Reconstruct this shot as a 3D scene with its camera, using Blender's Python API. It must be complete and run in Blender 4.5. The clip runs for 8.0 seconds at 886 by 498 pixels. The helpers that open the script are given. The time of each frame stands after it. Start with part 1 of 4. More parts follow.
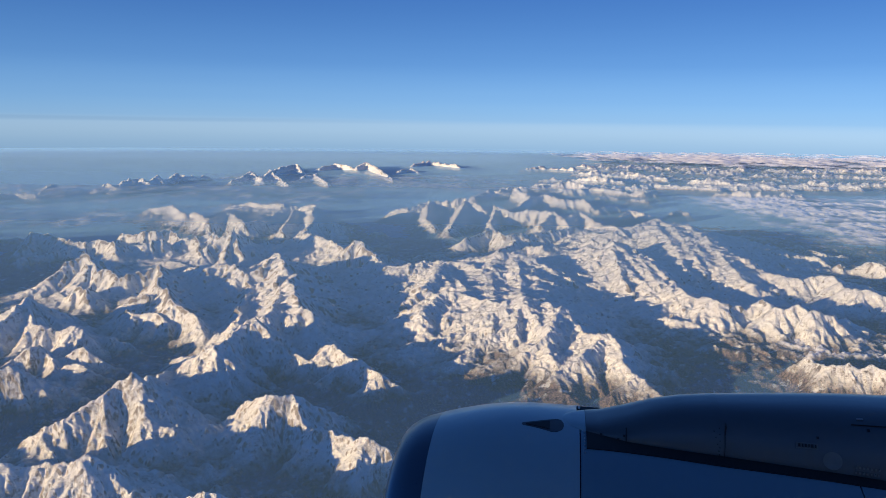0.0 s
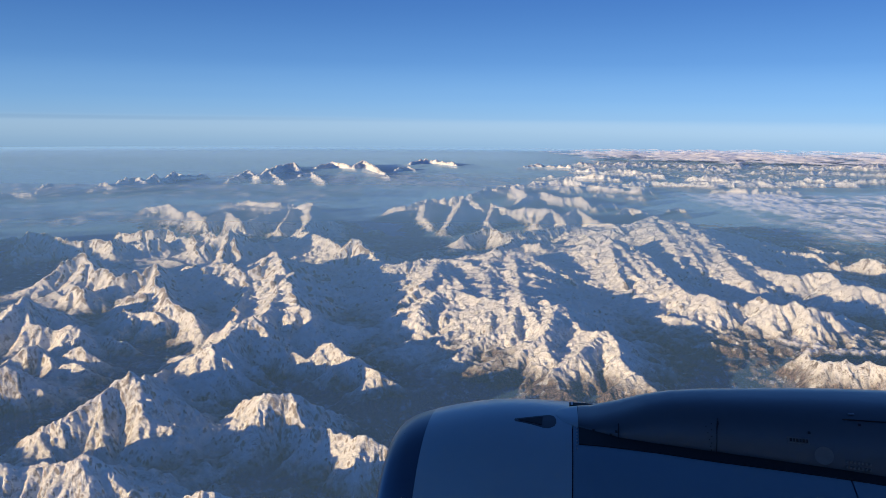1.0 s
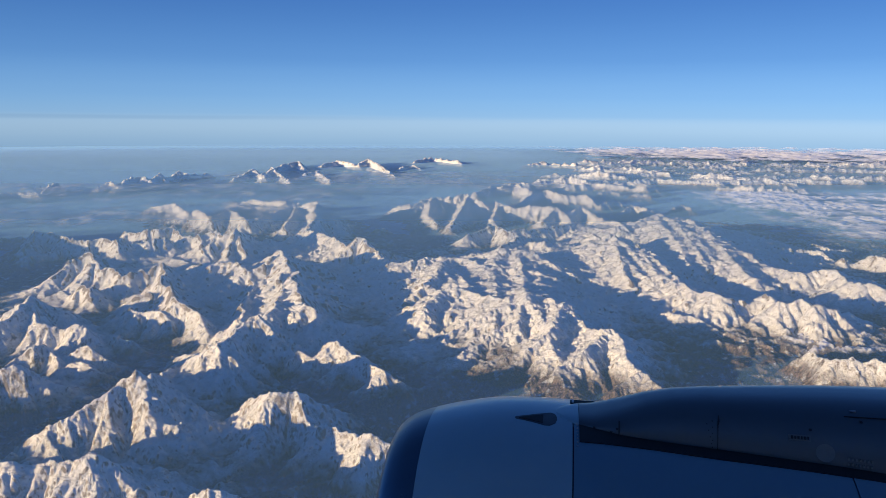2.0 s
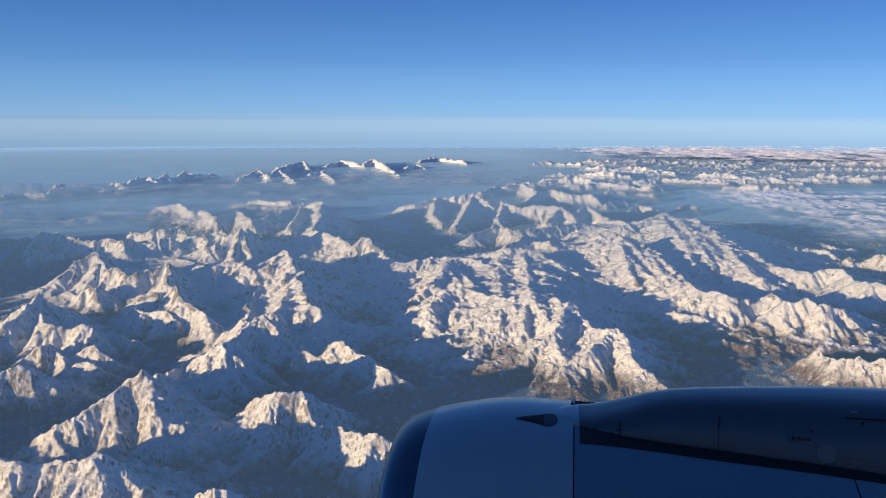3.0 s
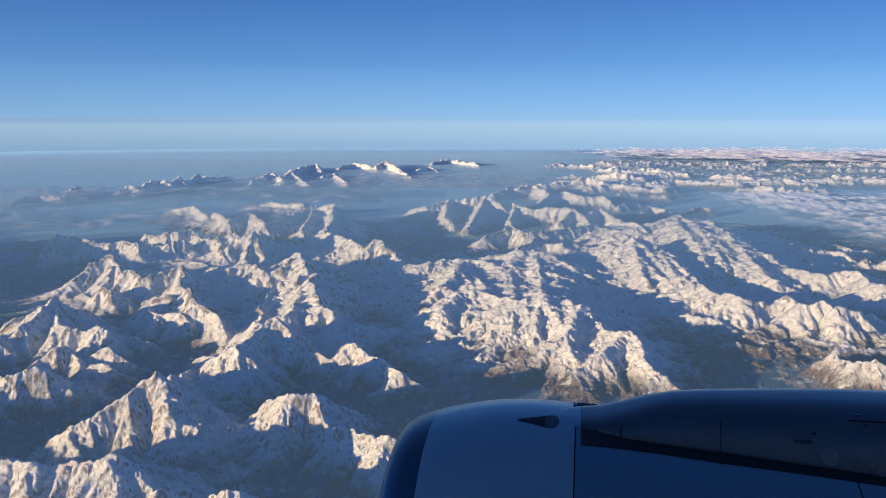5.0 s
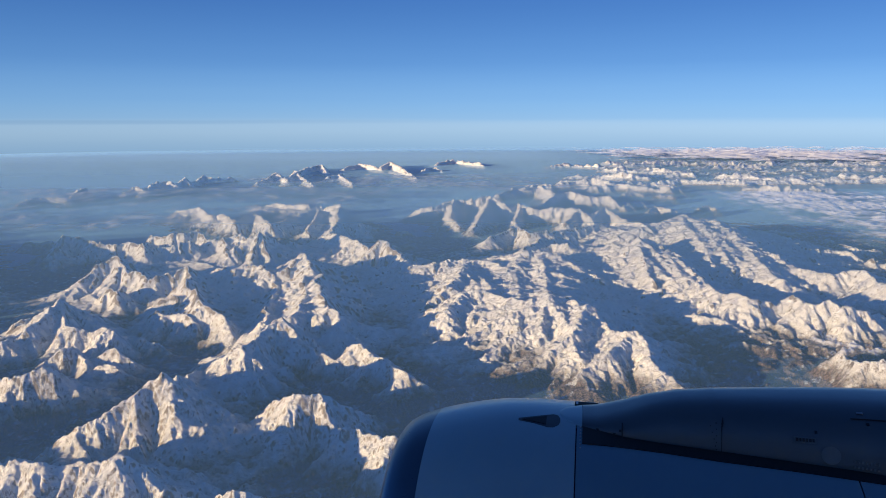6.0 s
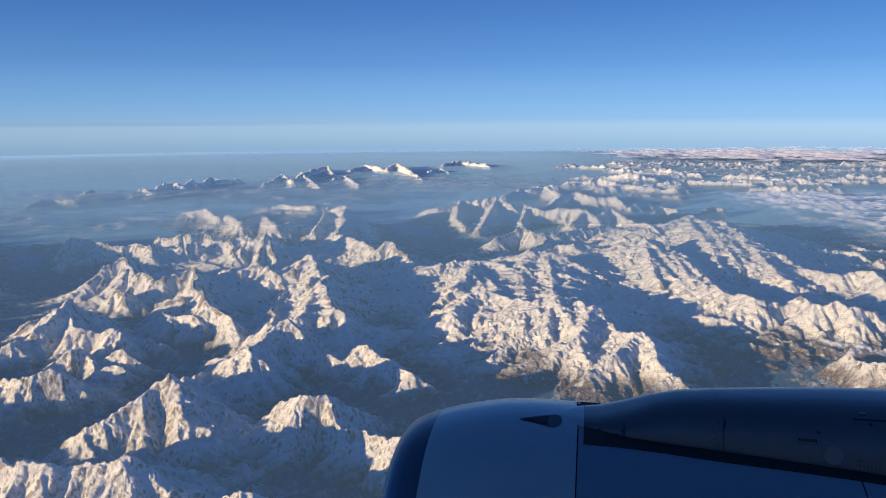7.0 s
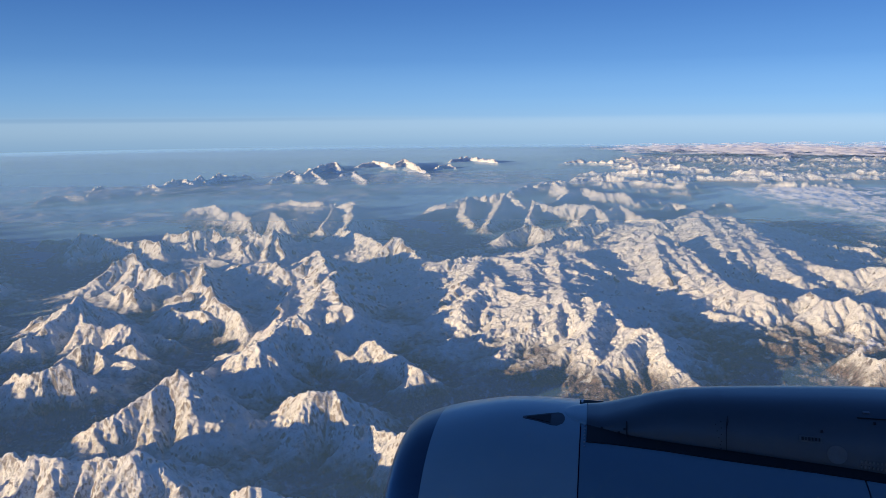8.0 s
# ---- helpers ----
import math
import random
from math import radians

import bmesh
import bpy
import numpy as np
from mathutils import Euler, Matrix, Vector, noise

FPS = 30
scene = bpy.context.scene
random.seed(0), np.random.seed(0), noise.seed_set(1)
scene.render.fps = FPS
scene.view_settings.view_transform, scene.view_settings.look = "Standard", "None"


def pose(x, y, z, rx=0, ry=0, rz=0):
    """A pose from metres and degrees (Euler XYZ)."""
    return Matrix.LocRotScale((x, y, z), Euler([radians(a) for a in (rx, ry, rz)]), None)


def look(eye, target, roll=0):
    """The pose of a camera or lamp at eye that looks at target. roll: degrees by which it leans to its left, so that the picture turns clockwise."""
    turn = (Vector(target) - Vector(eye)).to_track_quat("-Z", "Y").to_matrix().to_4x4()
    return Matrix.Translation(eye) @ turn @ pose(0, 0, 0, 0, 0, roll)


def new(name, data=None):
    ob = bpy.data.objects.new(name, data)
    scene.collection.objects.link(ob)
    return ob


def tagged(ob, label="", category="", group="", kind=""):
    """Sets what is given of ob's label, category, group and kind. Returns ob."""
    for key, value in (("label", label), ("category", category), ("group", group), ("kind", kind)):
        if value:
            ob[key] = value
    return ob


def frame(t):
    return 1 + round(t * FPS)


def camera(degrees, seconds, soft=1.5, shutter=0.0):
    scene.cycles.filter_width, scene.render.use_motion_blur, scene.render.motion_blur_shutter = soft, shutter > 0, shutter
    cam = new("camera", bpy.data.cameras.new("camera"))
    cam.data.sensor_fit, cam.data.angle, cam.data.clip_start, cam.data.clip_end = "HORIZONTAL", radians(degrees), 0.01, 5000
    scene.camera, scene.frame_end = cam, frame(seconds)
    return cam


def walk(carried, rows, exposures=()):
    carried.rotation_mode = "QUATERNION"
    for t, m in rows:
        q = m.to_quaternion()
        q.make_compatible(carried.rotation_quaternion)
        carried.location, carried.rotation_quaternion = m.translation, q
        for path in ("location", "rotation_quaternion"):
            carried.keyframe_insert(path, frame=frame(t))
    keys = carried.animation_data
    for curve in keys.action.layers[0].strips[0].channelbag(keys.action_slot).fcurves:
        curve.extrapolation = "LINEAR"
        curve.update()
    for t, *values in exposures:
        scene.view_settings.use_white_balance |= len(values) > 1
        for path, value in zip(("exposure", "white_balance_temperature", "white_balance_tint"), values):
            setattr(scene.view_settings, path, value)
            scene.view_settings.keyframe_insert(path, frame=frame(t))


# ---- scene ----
# The land is a model of about 1 : 53 (1 m stands for 53 m); the aircraft is at true size.
# ---------------------------------------------------------------- camera
cam = camera(62, 8.0, soft=0.5)
walk(cam, [
    (0, pose(-0.1142, 0.0059, 179.9971, 80.463, -0.628, -0.867)),
    (0.5, pose(-0.0980, 0.0057, 179.9962, 80.282, -0.552, -1.058)),
    (1, pose(-0.0818, 0.0066, 179.9890, 80.304, -0.465, -1.084)),
    (1.5, pose(-0.0674, 0.0076, 179.9837, 80.234, -0.354, -0.928)),
    (3, pose(-0.0296, 0.0032, 179.9949, 80.148, -0.092, -0.372)),
    (3.5, pose(-0.0159, 0.0013, 179.9991, 80.191, -0.042, -0.204)),
    (4, pose(-0.0000, 0.0003, 180.0001, 80.130, 0.000, 0.000)),
    (4.5, pose(0.0176, -0.0018, 179.9971, 80.237, 0.048, 0.296)),
    (6, pose(0.0606, -0.0077, 179.9861, 80.351, 0.327, 0.935)),
    (6.5, pose(0.0753, -0.0091, 179.9827, 80.391, 0.448, 1.134)),
    (7, pose(0.0871, -0.0117, 179.9813, 80.437, 0.480, 1.388)),
    (7.5, pose(0.1016, -0.0135, 179.9880, 80.322, 0.526, 1.703)),
    (8, pose(0.1175, -0.0118, 179.9938, 80.126, 0.604, 1.998)),
])

# ---------------------------------------------------------------- world, sun, exposure
SUN_TO = Vector((-0.80, -0.57, 0.118)).normalized()
SUN_EL = math.asin(SUN_TO.z)
SUN_AZ = math.atan2(SUN_TO.x, SUN_TO.y)
world = bpy.data.worlds.new("evening_sky")
scene.world = world
world.use_nodes = True
wn = world.node_tree.nodes
sky = wn.new("ShaderNodeTexSky")
sky.sky_type = "NISHITA"
sky.sun_disc = False
sky.sun_elevation = SUN_EL
sky.sun_rotation = SUN_AZ
sky.altitude = 9000
sky.air_density = 1.0
sky.dust_density = 0.4
sky.ozone_density = 4.5
wn["Background"].inputs["Strength"].default_value = 0.085
world.node_tree.links.new(sky.outputs[0], wn["Background"].inputs["Color"])

sun_data = bpy.data.lights.new("sun", "SUN")
sun_data.energy = 3.05
sun_data.angle = radians(0.5)
sun_data.color = (1.0, 0.73, 0.395)
sun = new("sun", sun_data)
sun.matrix_world = look((0, 0, 400), tuple(Vector((0, 0, 400)) - SUN_TO))
scene.view_settings.exposure = 1.45


# ---------------------------------------------------------------- material helpers
class Mat:
    """A small wrapper for building node materials."""

    def __init__(self, name):
        self.m = bpy.data.materials.new(name)
        self.m.use_nodes = True
        self.t = self.m.node_tree
        self.b = self.t.nodes["Principled BSDF"]
        self.out = self.t.nodes["Material Output"]

    def node(self, kind, **values):
        n = self.t.nodes.new(kind)
        for k, v in values.items():
            n.inputs[k].default_value = v
        return n

    def link(self, a, b):
        self.t.links.new(a, b)

    def math(self, op, a, b=None, c=None, clamp=False):
        n = self.t.nodes.new("ShaderNodeMath")
        n.operation = op
        n.use_clamp = clamp
        for i, v in enumerate((a, b, c)):
            if v is None:
                continue
            if isinstance(v, (int, float)):
                n.inputs[i].default_value = v
            else:
                self.link(v, n.inputs[i])
        return n.outputs[0]

    def step(self, v, lo, hi):
        n = self.t.nodes.new("ShaderNodeMapRange")
        n.interpolation_type = "SMOOTHSTEP"
        n.inputs["From Min"].default_value = lo
        n.inputs["From Max"].default_value = hi
        self.link(v, n.inputs["Value"])
        return n.outputs[0]

    def noise(self, vec, scale, detail=4.0, rough=0.55):
        n = self.node("ShaderNodeTexNoise", Scale=scale, Detail=detail, Roughness=rough)
        self.link(vec, n.inputs["Vector"])
        return n.outputs["Fac"]

    def mix(self, fac, a, b):
        n = self.t.nodes.new("ShaderNodeMix")
        n.data_type = "RGBA"
        for i, v in ((0, fac), (6, a), (7, b)):
            if isinstance(v, (int, float)):
                n.inputs[i].default_value = v
            elif isinstance(v, tuple):
                n.inputs[i].default_value = (*v, 1)
            else:
                self.link(v, n.inputs[i])
        return n.outputs[2]

    def bump(self, height, strength, distance):
        n = self.node("ShaderNodeBump", Strength=strength, Distance=distance)
        self.link(height, n.inputs["Height"])
        self.link(n.outputs[0], self.b.inputs["Normal"])


def snow_land():
    """Snow on gentle slopes, bare rock where it is steep, brown turf and forest low down."""
    k = Mat("snow_and_rock")
    geo = k.t.nodes.new("ShaderNodeNewGeometry")
    pos, nor = geo.outputs["Position"], geo.outputs["Normal"]
    sep_n = k.t.nodes.new("ShaderNodeSeparateXYZ")
    k.link(nor, sep_n.inputs[0])
    sep_p = k.t.nodes.new("ShaderNodeSeparateXYZ")
    k.link(pos, sep_p.inputs[0])
    coarse = k.noise(pos, 0.035, 5)
    mid = k.noise(pos, 0.16, 6, 0.6)
    down = k.t.nodes.new("ShaderNodeMapping")
    down.inputs["Scale"].default_value = (1.0, 1.0, 0.35)
    k.link(pos, down.inputs["Vector"])
    fine = k.noise(down.outputs[0], 0.95, 7, 0.72)
    # thin layers, drawn out along the strata and the wind
    lay = k.t.nodes.new("ShaderNodeMapping")
    lay.inputs["Rotation"].default_value = (0.25, 0.35, 0.6)
    lay.inputs["Scale"].default_value = (0.30, 0.58, 0.52)
    bend = k.node("ShaderNodeTexNoise", Scale=0.045, Detail=3.0)
    k.link(pos, bend.inputs["Vector"])
    bent = k.t.nodes.new("ShaderNodeVectorMath")
    bent.operation = "MULTIPLY_ADD"
    k.link(bend.outputs["Color"], bent.inputs[0])
    bent.inputs[1].default_value = (26.0, 26.0, 26.0)
    k.link(pos, bent.inputs[2])
    k.link(bent.outputs[0], lay.inputs["Vector"])
    layer = k.noise(lay.outputs[0], 1.5, 6, 0.66)
    # rock where steep
    att = k.t.nodes.new("ShaderNodeAttribute")
    att.attribute_name = "streak"
    steep = k.math("ADD", sep_n.outputs["Z"], k.math("MULTIPLY", k.math("SUBTRACT", mid, 0.5), 0.12))
    steep = k.math("ADD", steep, k.math("MULTIPLY", k.math("SUBTRACT", k.math("ADD", k.math("MULTIPLY", fine, 0.5), k.math("MULTIPLY", layer, 0.5)), 0.5), 0.42))
    steep = k.math("ADD", steep, k.math("MULTIPLY", k.math("SUBTRACT", 0.45, att.outputs["Fac"]), 0.26))
    snow = k.step(steep, 0.46, 0.58)
    # the snow line, ragged
    level = k.math("ADD", sep_p.outputs["Z"], k.math("MULTIPLY", k.math("SUBTRACT", coarse, 0.5), 18.0))
    level = k.math("ADD", level, k.math("MULTIPLY", k.math("SUBTRACT", mid, 0.5), 16.0))
    # the deep eastern valley is bare further up
    bare = k.math("MULTIPLY", k.step(sep_p.outputs["X"], 0.0, 50.0), k.math("SUBTRACT", 1.0, k.step(sep_p.outputs["Y"], 540.0, 640.0)))
    level = k.math("SUBTRACT", level, k.math("MULTIPLY", bare, 5.5))
    high = k.step(level, 15.0, 26.0)
    rock = k.mix(k.step(k.math("ADD", k.math("MULTIPLY", mid, 0.4), k.math("MULTIPLY", fine, 0.6)), 0.4, 0.62), (0.19, 0.165, 0.15), (0.38, 0.33, 0.29))
    turf = k.mix(k.step(fine, 0.4, 0.62), (0.06, 0.058, 0.055), (0.27, 0.20, 0.17))
    turf = k.mix(k.step(mid, 0.56, 0.68), turf, (0.50, 0.52, 0.56))
    white = k.mix(k.step(coarse, 0.3, 0.7), (0.78, 0.79, 0.81), (0.86, 0.86, 0.86))
    white = k.mix(k.step(fine, 0.62, 0.80), white, (0.74, 0.73, 0.72))
    ledge = k.math("SUBTRACT", 1.0, k.step(k.math("ABSOLUTE", k.math("SUBTRACT", layer, 0.5)), 0.008, 0.035))
    ledge = k.math("MULTIPLY", ledge, k.step(k.math("SUBTRACT", mid, k.math("MULTIPLY", sep_n.outputs["Z"], 0.25)), 0.30, 0.42))
    white = k.mix(ledge, white, (0.30, 0.28, 0.265))
    white = k.mix(k.step(k.math("ADD", layer, k.math("MULTIPLY", k.math("SUBTRACT", mid, 0.5), 0.5)), 0.64, 0.70), white, (0.34, 0.32, 0.30))
    col = k.mix(snow, rock, white)
    col = k.mix(high, turf, col)
    k.link(col, k.b.inputs["Base Color"])
    k.b.inputs["Roughness"].default_value = 0.8
    k.b.inputs["Specular IOR Level"].default_value = 0.15
    k.bump(k.math("ADD", k.math("MULTIPLY", mid, 0.6), k.math("ADD", k.math("MULTIPLY", fine, 0.5), k.math("MULTIPLY", layer, 0.7))), 1.0, 1.7)
    return k.m


# the sheet's normal is tilted to the sun to brighten the painted haze
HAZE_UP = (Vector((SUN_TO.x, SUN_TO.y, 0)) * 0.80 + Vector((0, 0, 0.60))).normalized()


def haze_air(name, colour, near, far, y0, y1, patch=0.0, size=0.004, cap=1.0, east=1.0, ends=None):
    """Distance haze painted on a sheet that lets most light through near by and less over the far plain."""
    k = Mat(name)
    k.t.nodes.remove(k.b)
    geo = k.t.nodes.new("ShaderNodeNewGeometry")
    pos = geo.outputs["Position"]
    sep = k.t.nodes.new("ShaderNodeSeparateXYZ")
    k.link(pos, sep.inputs[0])
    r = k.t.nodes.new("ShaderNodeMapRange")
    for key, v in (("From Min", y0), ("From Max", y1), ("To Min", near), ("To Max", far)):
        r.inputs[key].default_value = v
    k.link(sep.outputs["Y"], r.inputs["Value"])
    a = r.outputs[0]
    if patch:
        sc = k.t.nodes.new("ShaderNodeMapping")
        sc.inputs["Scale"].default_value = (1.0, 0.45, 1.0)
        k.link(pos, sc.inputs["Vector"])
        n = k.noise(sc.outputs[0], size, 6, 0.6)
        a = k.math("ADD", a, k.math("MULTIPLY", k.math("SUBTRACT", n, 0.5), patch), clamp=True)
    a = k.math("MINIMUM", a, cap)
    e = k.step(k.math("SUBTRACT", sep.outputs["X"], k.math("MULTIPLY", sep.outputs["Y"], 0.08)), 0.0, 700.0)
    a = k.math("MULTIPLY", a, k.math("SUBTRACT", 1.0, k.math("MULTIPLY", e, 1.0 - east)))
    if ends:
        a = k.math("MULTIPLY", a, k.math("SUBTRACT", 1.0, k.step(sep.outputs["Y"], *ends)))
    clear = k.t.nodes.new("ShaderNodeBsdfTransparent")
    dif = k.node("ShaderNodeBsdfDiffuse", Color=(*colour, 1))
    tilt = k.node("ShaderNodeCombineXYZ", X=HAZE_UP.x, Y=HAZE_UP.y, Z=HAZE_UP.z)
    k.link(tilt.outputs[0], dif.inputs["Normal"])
    # sheen added to brighten the haze at grazing angles
    sheen_lift = k.node("ShaderNodeBsdfSheen", Color=(*(c * 0.2 for c in colour), 1), Roughness=0.75)
    body = k.t.nodes.new("ShaderNodeAddShader")
    k.link(dif.outputs[0], body.inputs[0])
    k.link(sheen_lift.outputs[0], body.inputs[1])
    mix = k.t.nodes.new("ShaderNodeMixShader")
    k.link(a, mix.inputs[0])
    k.link(clear.outputs[0], mix.inputs[1])
    k.link(body.outputs[0], mix.inputs[2])
    k.link(mix.outputs[0], k.out.inputs["Surface"])
    return k.m


def cloud_white(name, lo, hi, scale, thick=1.0, glow=0.42):
    """Cloud that thins out to clear air at its ragged edges."""
    k = Mat(name)
    k.t.nodes.remove(k.b)
    geo = k.t.nodes.new("ShaderNodeNewGeometry")
    att = k.t.nodes.new("ShaderNodeAttribute")
    att.attribute_name = "cover"
    n = k.noise(geo.outputs["Position"], scale, 6, 0.62)
    a = k.math("ADD", att.outputs["Fac"], k.math("MULTIPLY", k.math("SUBTRACT", n, 0.5), 0.7))
    a = k.math("MULTIPLY", k.step(a, lo, hi), thick)
    clear = k.t.nodes.new("ShaderNodeBsdfTransparent")
    dif = k.node("ShaderNodeBsdfDiffuse", Color=(0.86, 0.87, 0.9, 1))
    tra = k.node("ShaderNodeBsdfTranslucent", Color=(0.86, 0.87, 0.9, 1))
    body = k.node("ShaderNodeMixShader", Fac=0.35)
    k.link(dif.outputs[0], body.inputs[1])
    k.link(tra.outputs[0], body.inputs[2])
    # sheen added to brighten the cloud under the low sun
    sheen_lift = k.node("ShaderNodeBsdfSheen", Color=(glow, glow, glow * 1.05, 1), Roughness=0.8)
    both = k.t.nodes.new("ShaderNodeAddShader")
    k.link(body.outputs[0], both.inputs[0])
    k.link(sheen_lift.outputs[0], both.inputs[1])
    mix = k.t.nodes.new("ShaderNodeMixShader")
    k.link(a, mix.inputs[0])
    k.link(clear.outputs[0], mix.inputs[1])
    k.link(both.outputs[0], mix.inputs[2])
    k.link(mix.outputs[0], k.out.inputs["Surface"])
    return k.m


def painted(name, colour, rough, metal=0.0, wear=0.06, scale=6.0, coat=0.0):
    """Aircraft paint or metal with faint streaks and grime."""
    k = Mat(name)
    tc = k.t.nodes.new("ShaderNodeTexCoord")
    st = k.t.nodes.new("ShaderNodeMapping")
    st.inputs["Scale"].default_value = (0.35, 1.0, 1.0)
    k.link(tc.outputs["Object"], st.inputs["Vector"])
    big = k.noise(st.outputs[0], scale * 0.5, 5)
    small = k.noise(st.outputs[0], scale * 7, 5, 0.65)
    dark = tuple(c * (1 - 4 * wear) for c in colour)
    col = k.mix(k.step(big, 0.3, 0.75), dark, colour)
    col = k.mix(k.step(small, 0.62, 0.8), col, tuple(c * (1 - 3 * wear) for c in colour))
    k.link(col, k.b.inputs["Base Color"])
    k.b.inputs["Metallic"].default_value = metal
    k.link(k.math("ADD", k.math("MULTIPLY", small, 0.14), rough - 0.07), k.b.inputs["Roughness"])
    k.b.inputs["Coat Weight"].default_value = coat
    k.b.inputs["Coat Roughness"].default_value = 0.12
    k.bump(big, 0.05, 0.02)
    return k.m


def plain(name, colour, rough=0.6, metal=0.0):
    k = Mat(name)
    tc = k.t.nodes.new("ShaderNodeTexCoord")
    n = k.noise(tc.outputs["Object"], 30.0, 4)
    k.link(k.mix(n, tuple(c * 0.8 for c in colour), tuple(min(1, c * 1.15) for c in colour)), k.b.inputs["Base Color"])
    k.b.inputs["Roughness"].default_value = rough
    k.b.inputs["Metallic"].default_value = metal
    return k.m


def sky_glow():
    """Distant clear sky: haze over the plain, then pale blue, then deep blue."""
    k = Mat("distant_sky")
    k.t.nodes.remove(k.b)
    geo = k.t.nodes.new("ShaderNodeNewGeometry")
    sep = k.t.nodes.new("ShaderNodeSeparateXYZ")
    k.link(geo.outputs["Position"], sep.inputs[0])
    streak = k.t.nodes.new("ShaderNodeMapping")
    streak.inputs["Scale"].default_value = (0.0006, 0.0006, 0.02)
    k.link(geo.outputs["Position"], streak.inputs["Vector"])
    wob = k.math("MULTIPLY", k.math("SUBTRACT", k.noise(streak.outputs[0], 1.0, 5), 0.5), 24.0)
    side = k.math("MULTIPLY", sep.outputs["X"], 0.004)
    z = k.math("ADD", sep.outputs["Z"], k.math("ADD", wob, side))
    ramp = k.t.nodes.new("ShaderNodeValToRGB")
    ramp.color_ramp.interpolation = "B_SPLINE"
    stops = SKY_STOPS
    el = ramp.color_ramp.elements
    while len(el) < len(stops):
        el.new(0.5)
    for e, (p, c) in zip(el, stops):
        e.position = (p + 400) / 2000
        e.color = (*c, 1)
    k.link(k.math("DIVIDE", k.math("ADD", z, 400.0), 2000.0), ramp.inputs[0])
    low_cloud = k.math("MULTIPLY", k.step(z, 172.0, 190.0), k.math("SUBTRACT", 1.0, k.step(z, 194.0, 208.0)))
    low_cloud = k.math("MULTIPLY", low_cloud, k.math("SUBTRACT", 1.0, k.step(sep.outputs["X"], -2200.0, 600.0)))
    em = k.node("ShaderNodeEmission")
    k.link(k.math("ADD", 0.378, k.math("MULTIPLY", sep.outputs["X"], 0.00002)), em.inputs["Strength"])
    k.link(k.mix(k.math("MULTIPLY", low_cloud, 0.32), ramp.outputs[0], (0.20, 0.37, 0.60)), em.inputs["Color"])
    k.link(em.outputs[0], k.out.inputs["Surface"])
    return k.m


SKY_STOPS = [(-100, (0.26, 0.44, 0.66)), (20, (0.26, 0.44, 0.66)), (110, (0.36, 0.54, 0.73)), (180, (0.38, 0.57, 0.78)),
             (215, (0.27, 0.49, 0.76)), (330, (0.23, 0.47, 0.80)), (560, (0.12, 0.32, 0.70)), (980, (0.050, 0.165, 0.49))]


# ---------------------------------------------------------------- land
TABLE = np.random.RandomState(4).rand(256, 256).astype(np.float32) * np.float32(6.2832)
TABLE_X, TABLE_Y = np.cos(TABLE), np.sin(TABLE)


def grain(x, y, seed=0):
    """Smooth gradient noise, about -1 to 1."""
    x, y = x + 17.31 * seed, y - 41.77 * seed
    fx0, fy0 = np.floor(x), np.floor(y)
    ix, iy = fx0.astype(np.int32), fy0.astype(np.int32)
    fx, fy = (x - fx0).astype(np.float32), (y - fy0).astype(np.float32)
    u, v = fx * fx * fx * (fx * (fx * 6 - 15) + 10), fy * fy * fy * (fy * (fy * 6 - 15) + 10)
    i0, i1, j0, j1 = ix & 255, (ix + 1) & 255, iy & 255, (iy + 1) & 255

    def corner(i, j, dx, dy):
        k = i * 256 + j
        return TABLE_X.ravel()[k] * (fx - dx) + TABLE_Y.ravel()[k] * (fy - dy)

    low = corner(i0, j0, 0, 0) * (1 - u) + corner(i1, j0, 1, 0) * u
    top = corner(i0, j1, 0, 1) * (1 - u) + corner(i1, j1, 1, 1) * u
    return (low * (1 - v) + top * v) * 1.5


def fbm(x, y, octaves, seed=0, gain=0.5):
    total, amp = np.zeros_like(x), 1.0
    for i in range(octaves):
        total += amp * grain(x, y, seed + i)
        x, y, amp = x * 2.03 + 7.1, y * 2.03 - 3.7, amp * gain
    return total


def ridged(x, y, octaves, seed=0, gain=0.5):
    """Sharp crests: 0 to about 1."""
    total, amp, norm, weight = np.zeros_like(x), 1.0, 0.0, 1.0
    for i in range(octaves):
        n = (1 - np.abs(grain(x, y, seed + i))) ** 2 * weight
        total += amp * n
        norm += amp
        weight = np.clip(n * 1.6, 0, 1)
        x, y, amp = x * 2.07 + 3.3, y * 2.07 + 9.2, amp * gain
    return total / norm


def soft_step(v, lo, hi):
    t = np.clip((v - lo) / (hi - lo), 0, 1)
    return t * t * (3 - 2 * t)


# rings round the place over which the aircraft flies, finer towards the view
front = np.radians(np.linspace(-36, 36, 1120))
rest = np.radians(np.concatenate((np.arange(37, 60, 1.5), np.arange(60, 300, 5.0), np.arange(300, 324, 1.0))))
turn = np.concatenate((front, rest))
radii = [18.0]
while radii[-1] < 4820:
    q = radii[-1]
    radii.append(q * (1.12 if q < 250 else 1.0019 if q < 800 else 1.0027 if q < 1200 else 1.0036 if q < 2600 else 1.007))
radii = np.array(radii)
RR, TT = np.meshgrid(radii, turn, indexing="ij")
GX, GY = RR * np.sin(TT), RR * np.cos(TT)
shape = GX.shape
# a square grid under the mountains, on which water and ice wear the rock down
CELL = 1.4
NX, NY = 872, 856
GRID_X, GRID_Y = -640.0, 232.0
sx, sy = np.meshgrid(GRID_X + CELL * np.arange(NX), GRID_Y + CELL * np.arange(NY), indexing="ij")
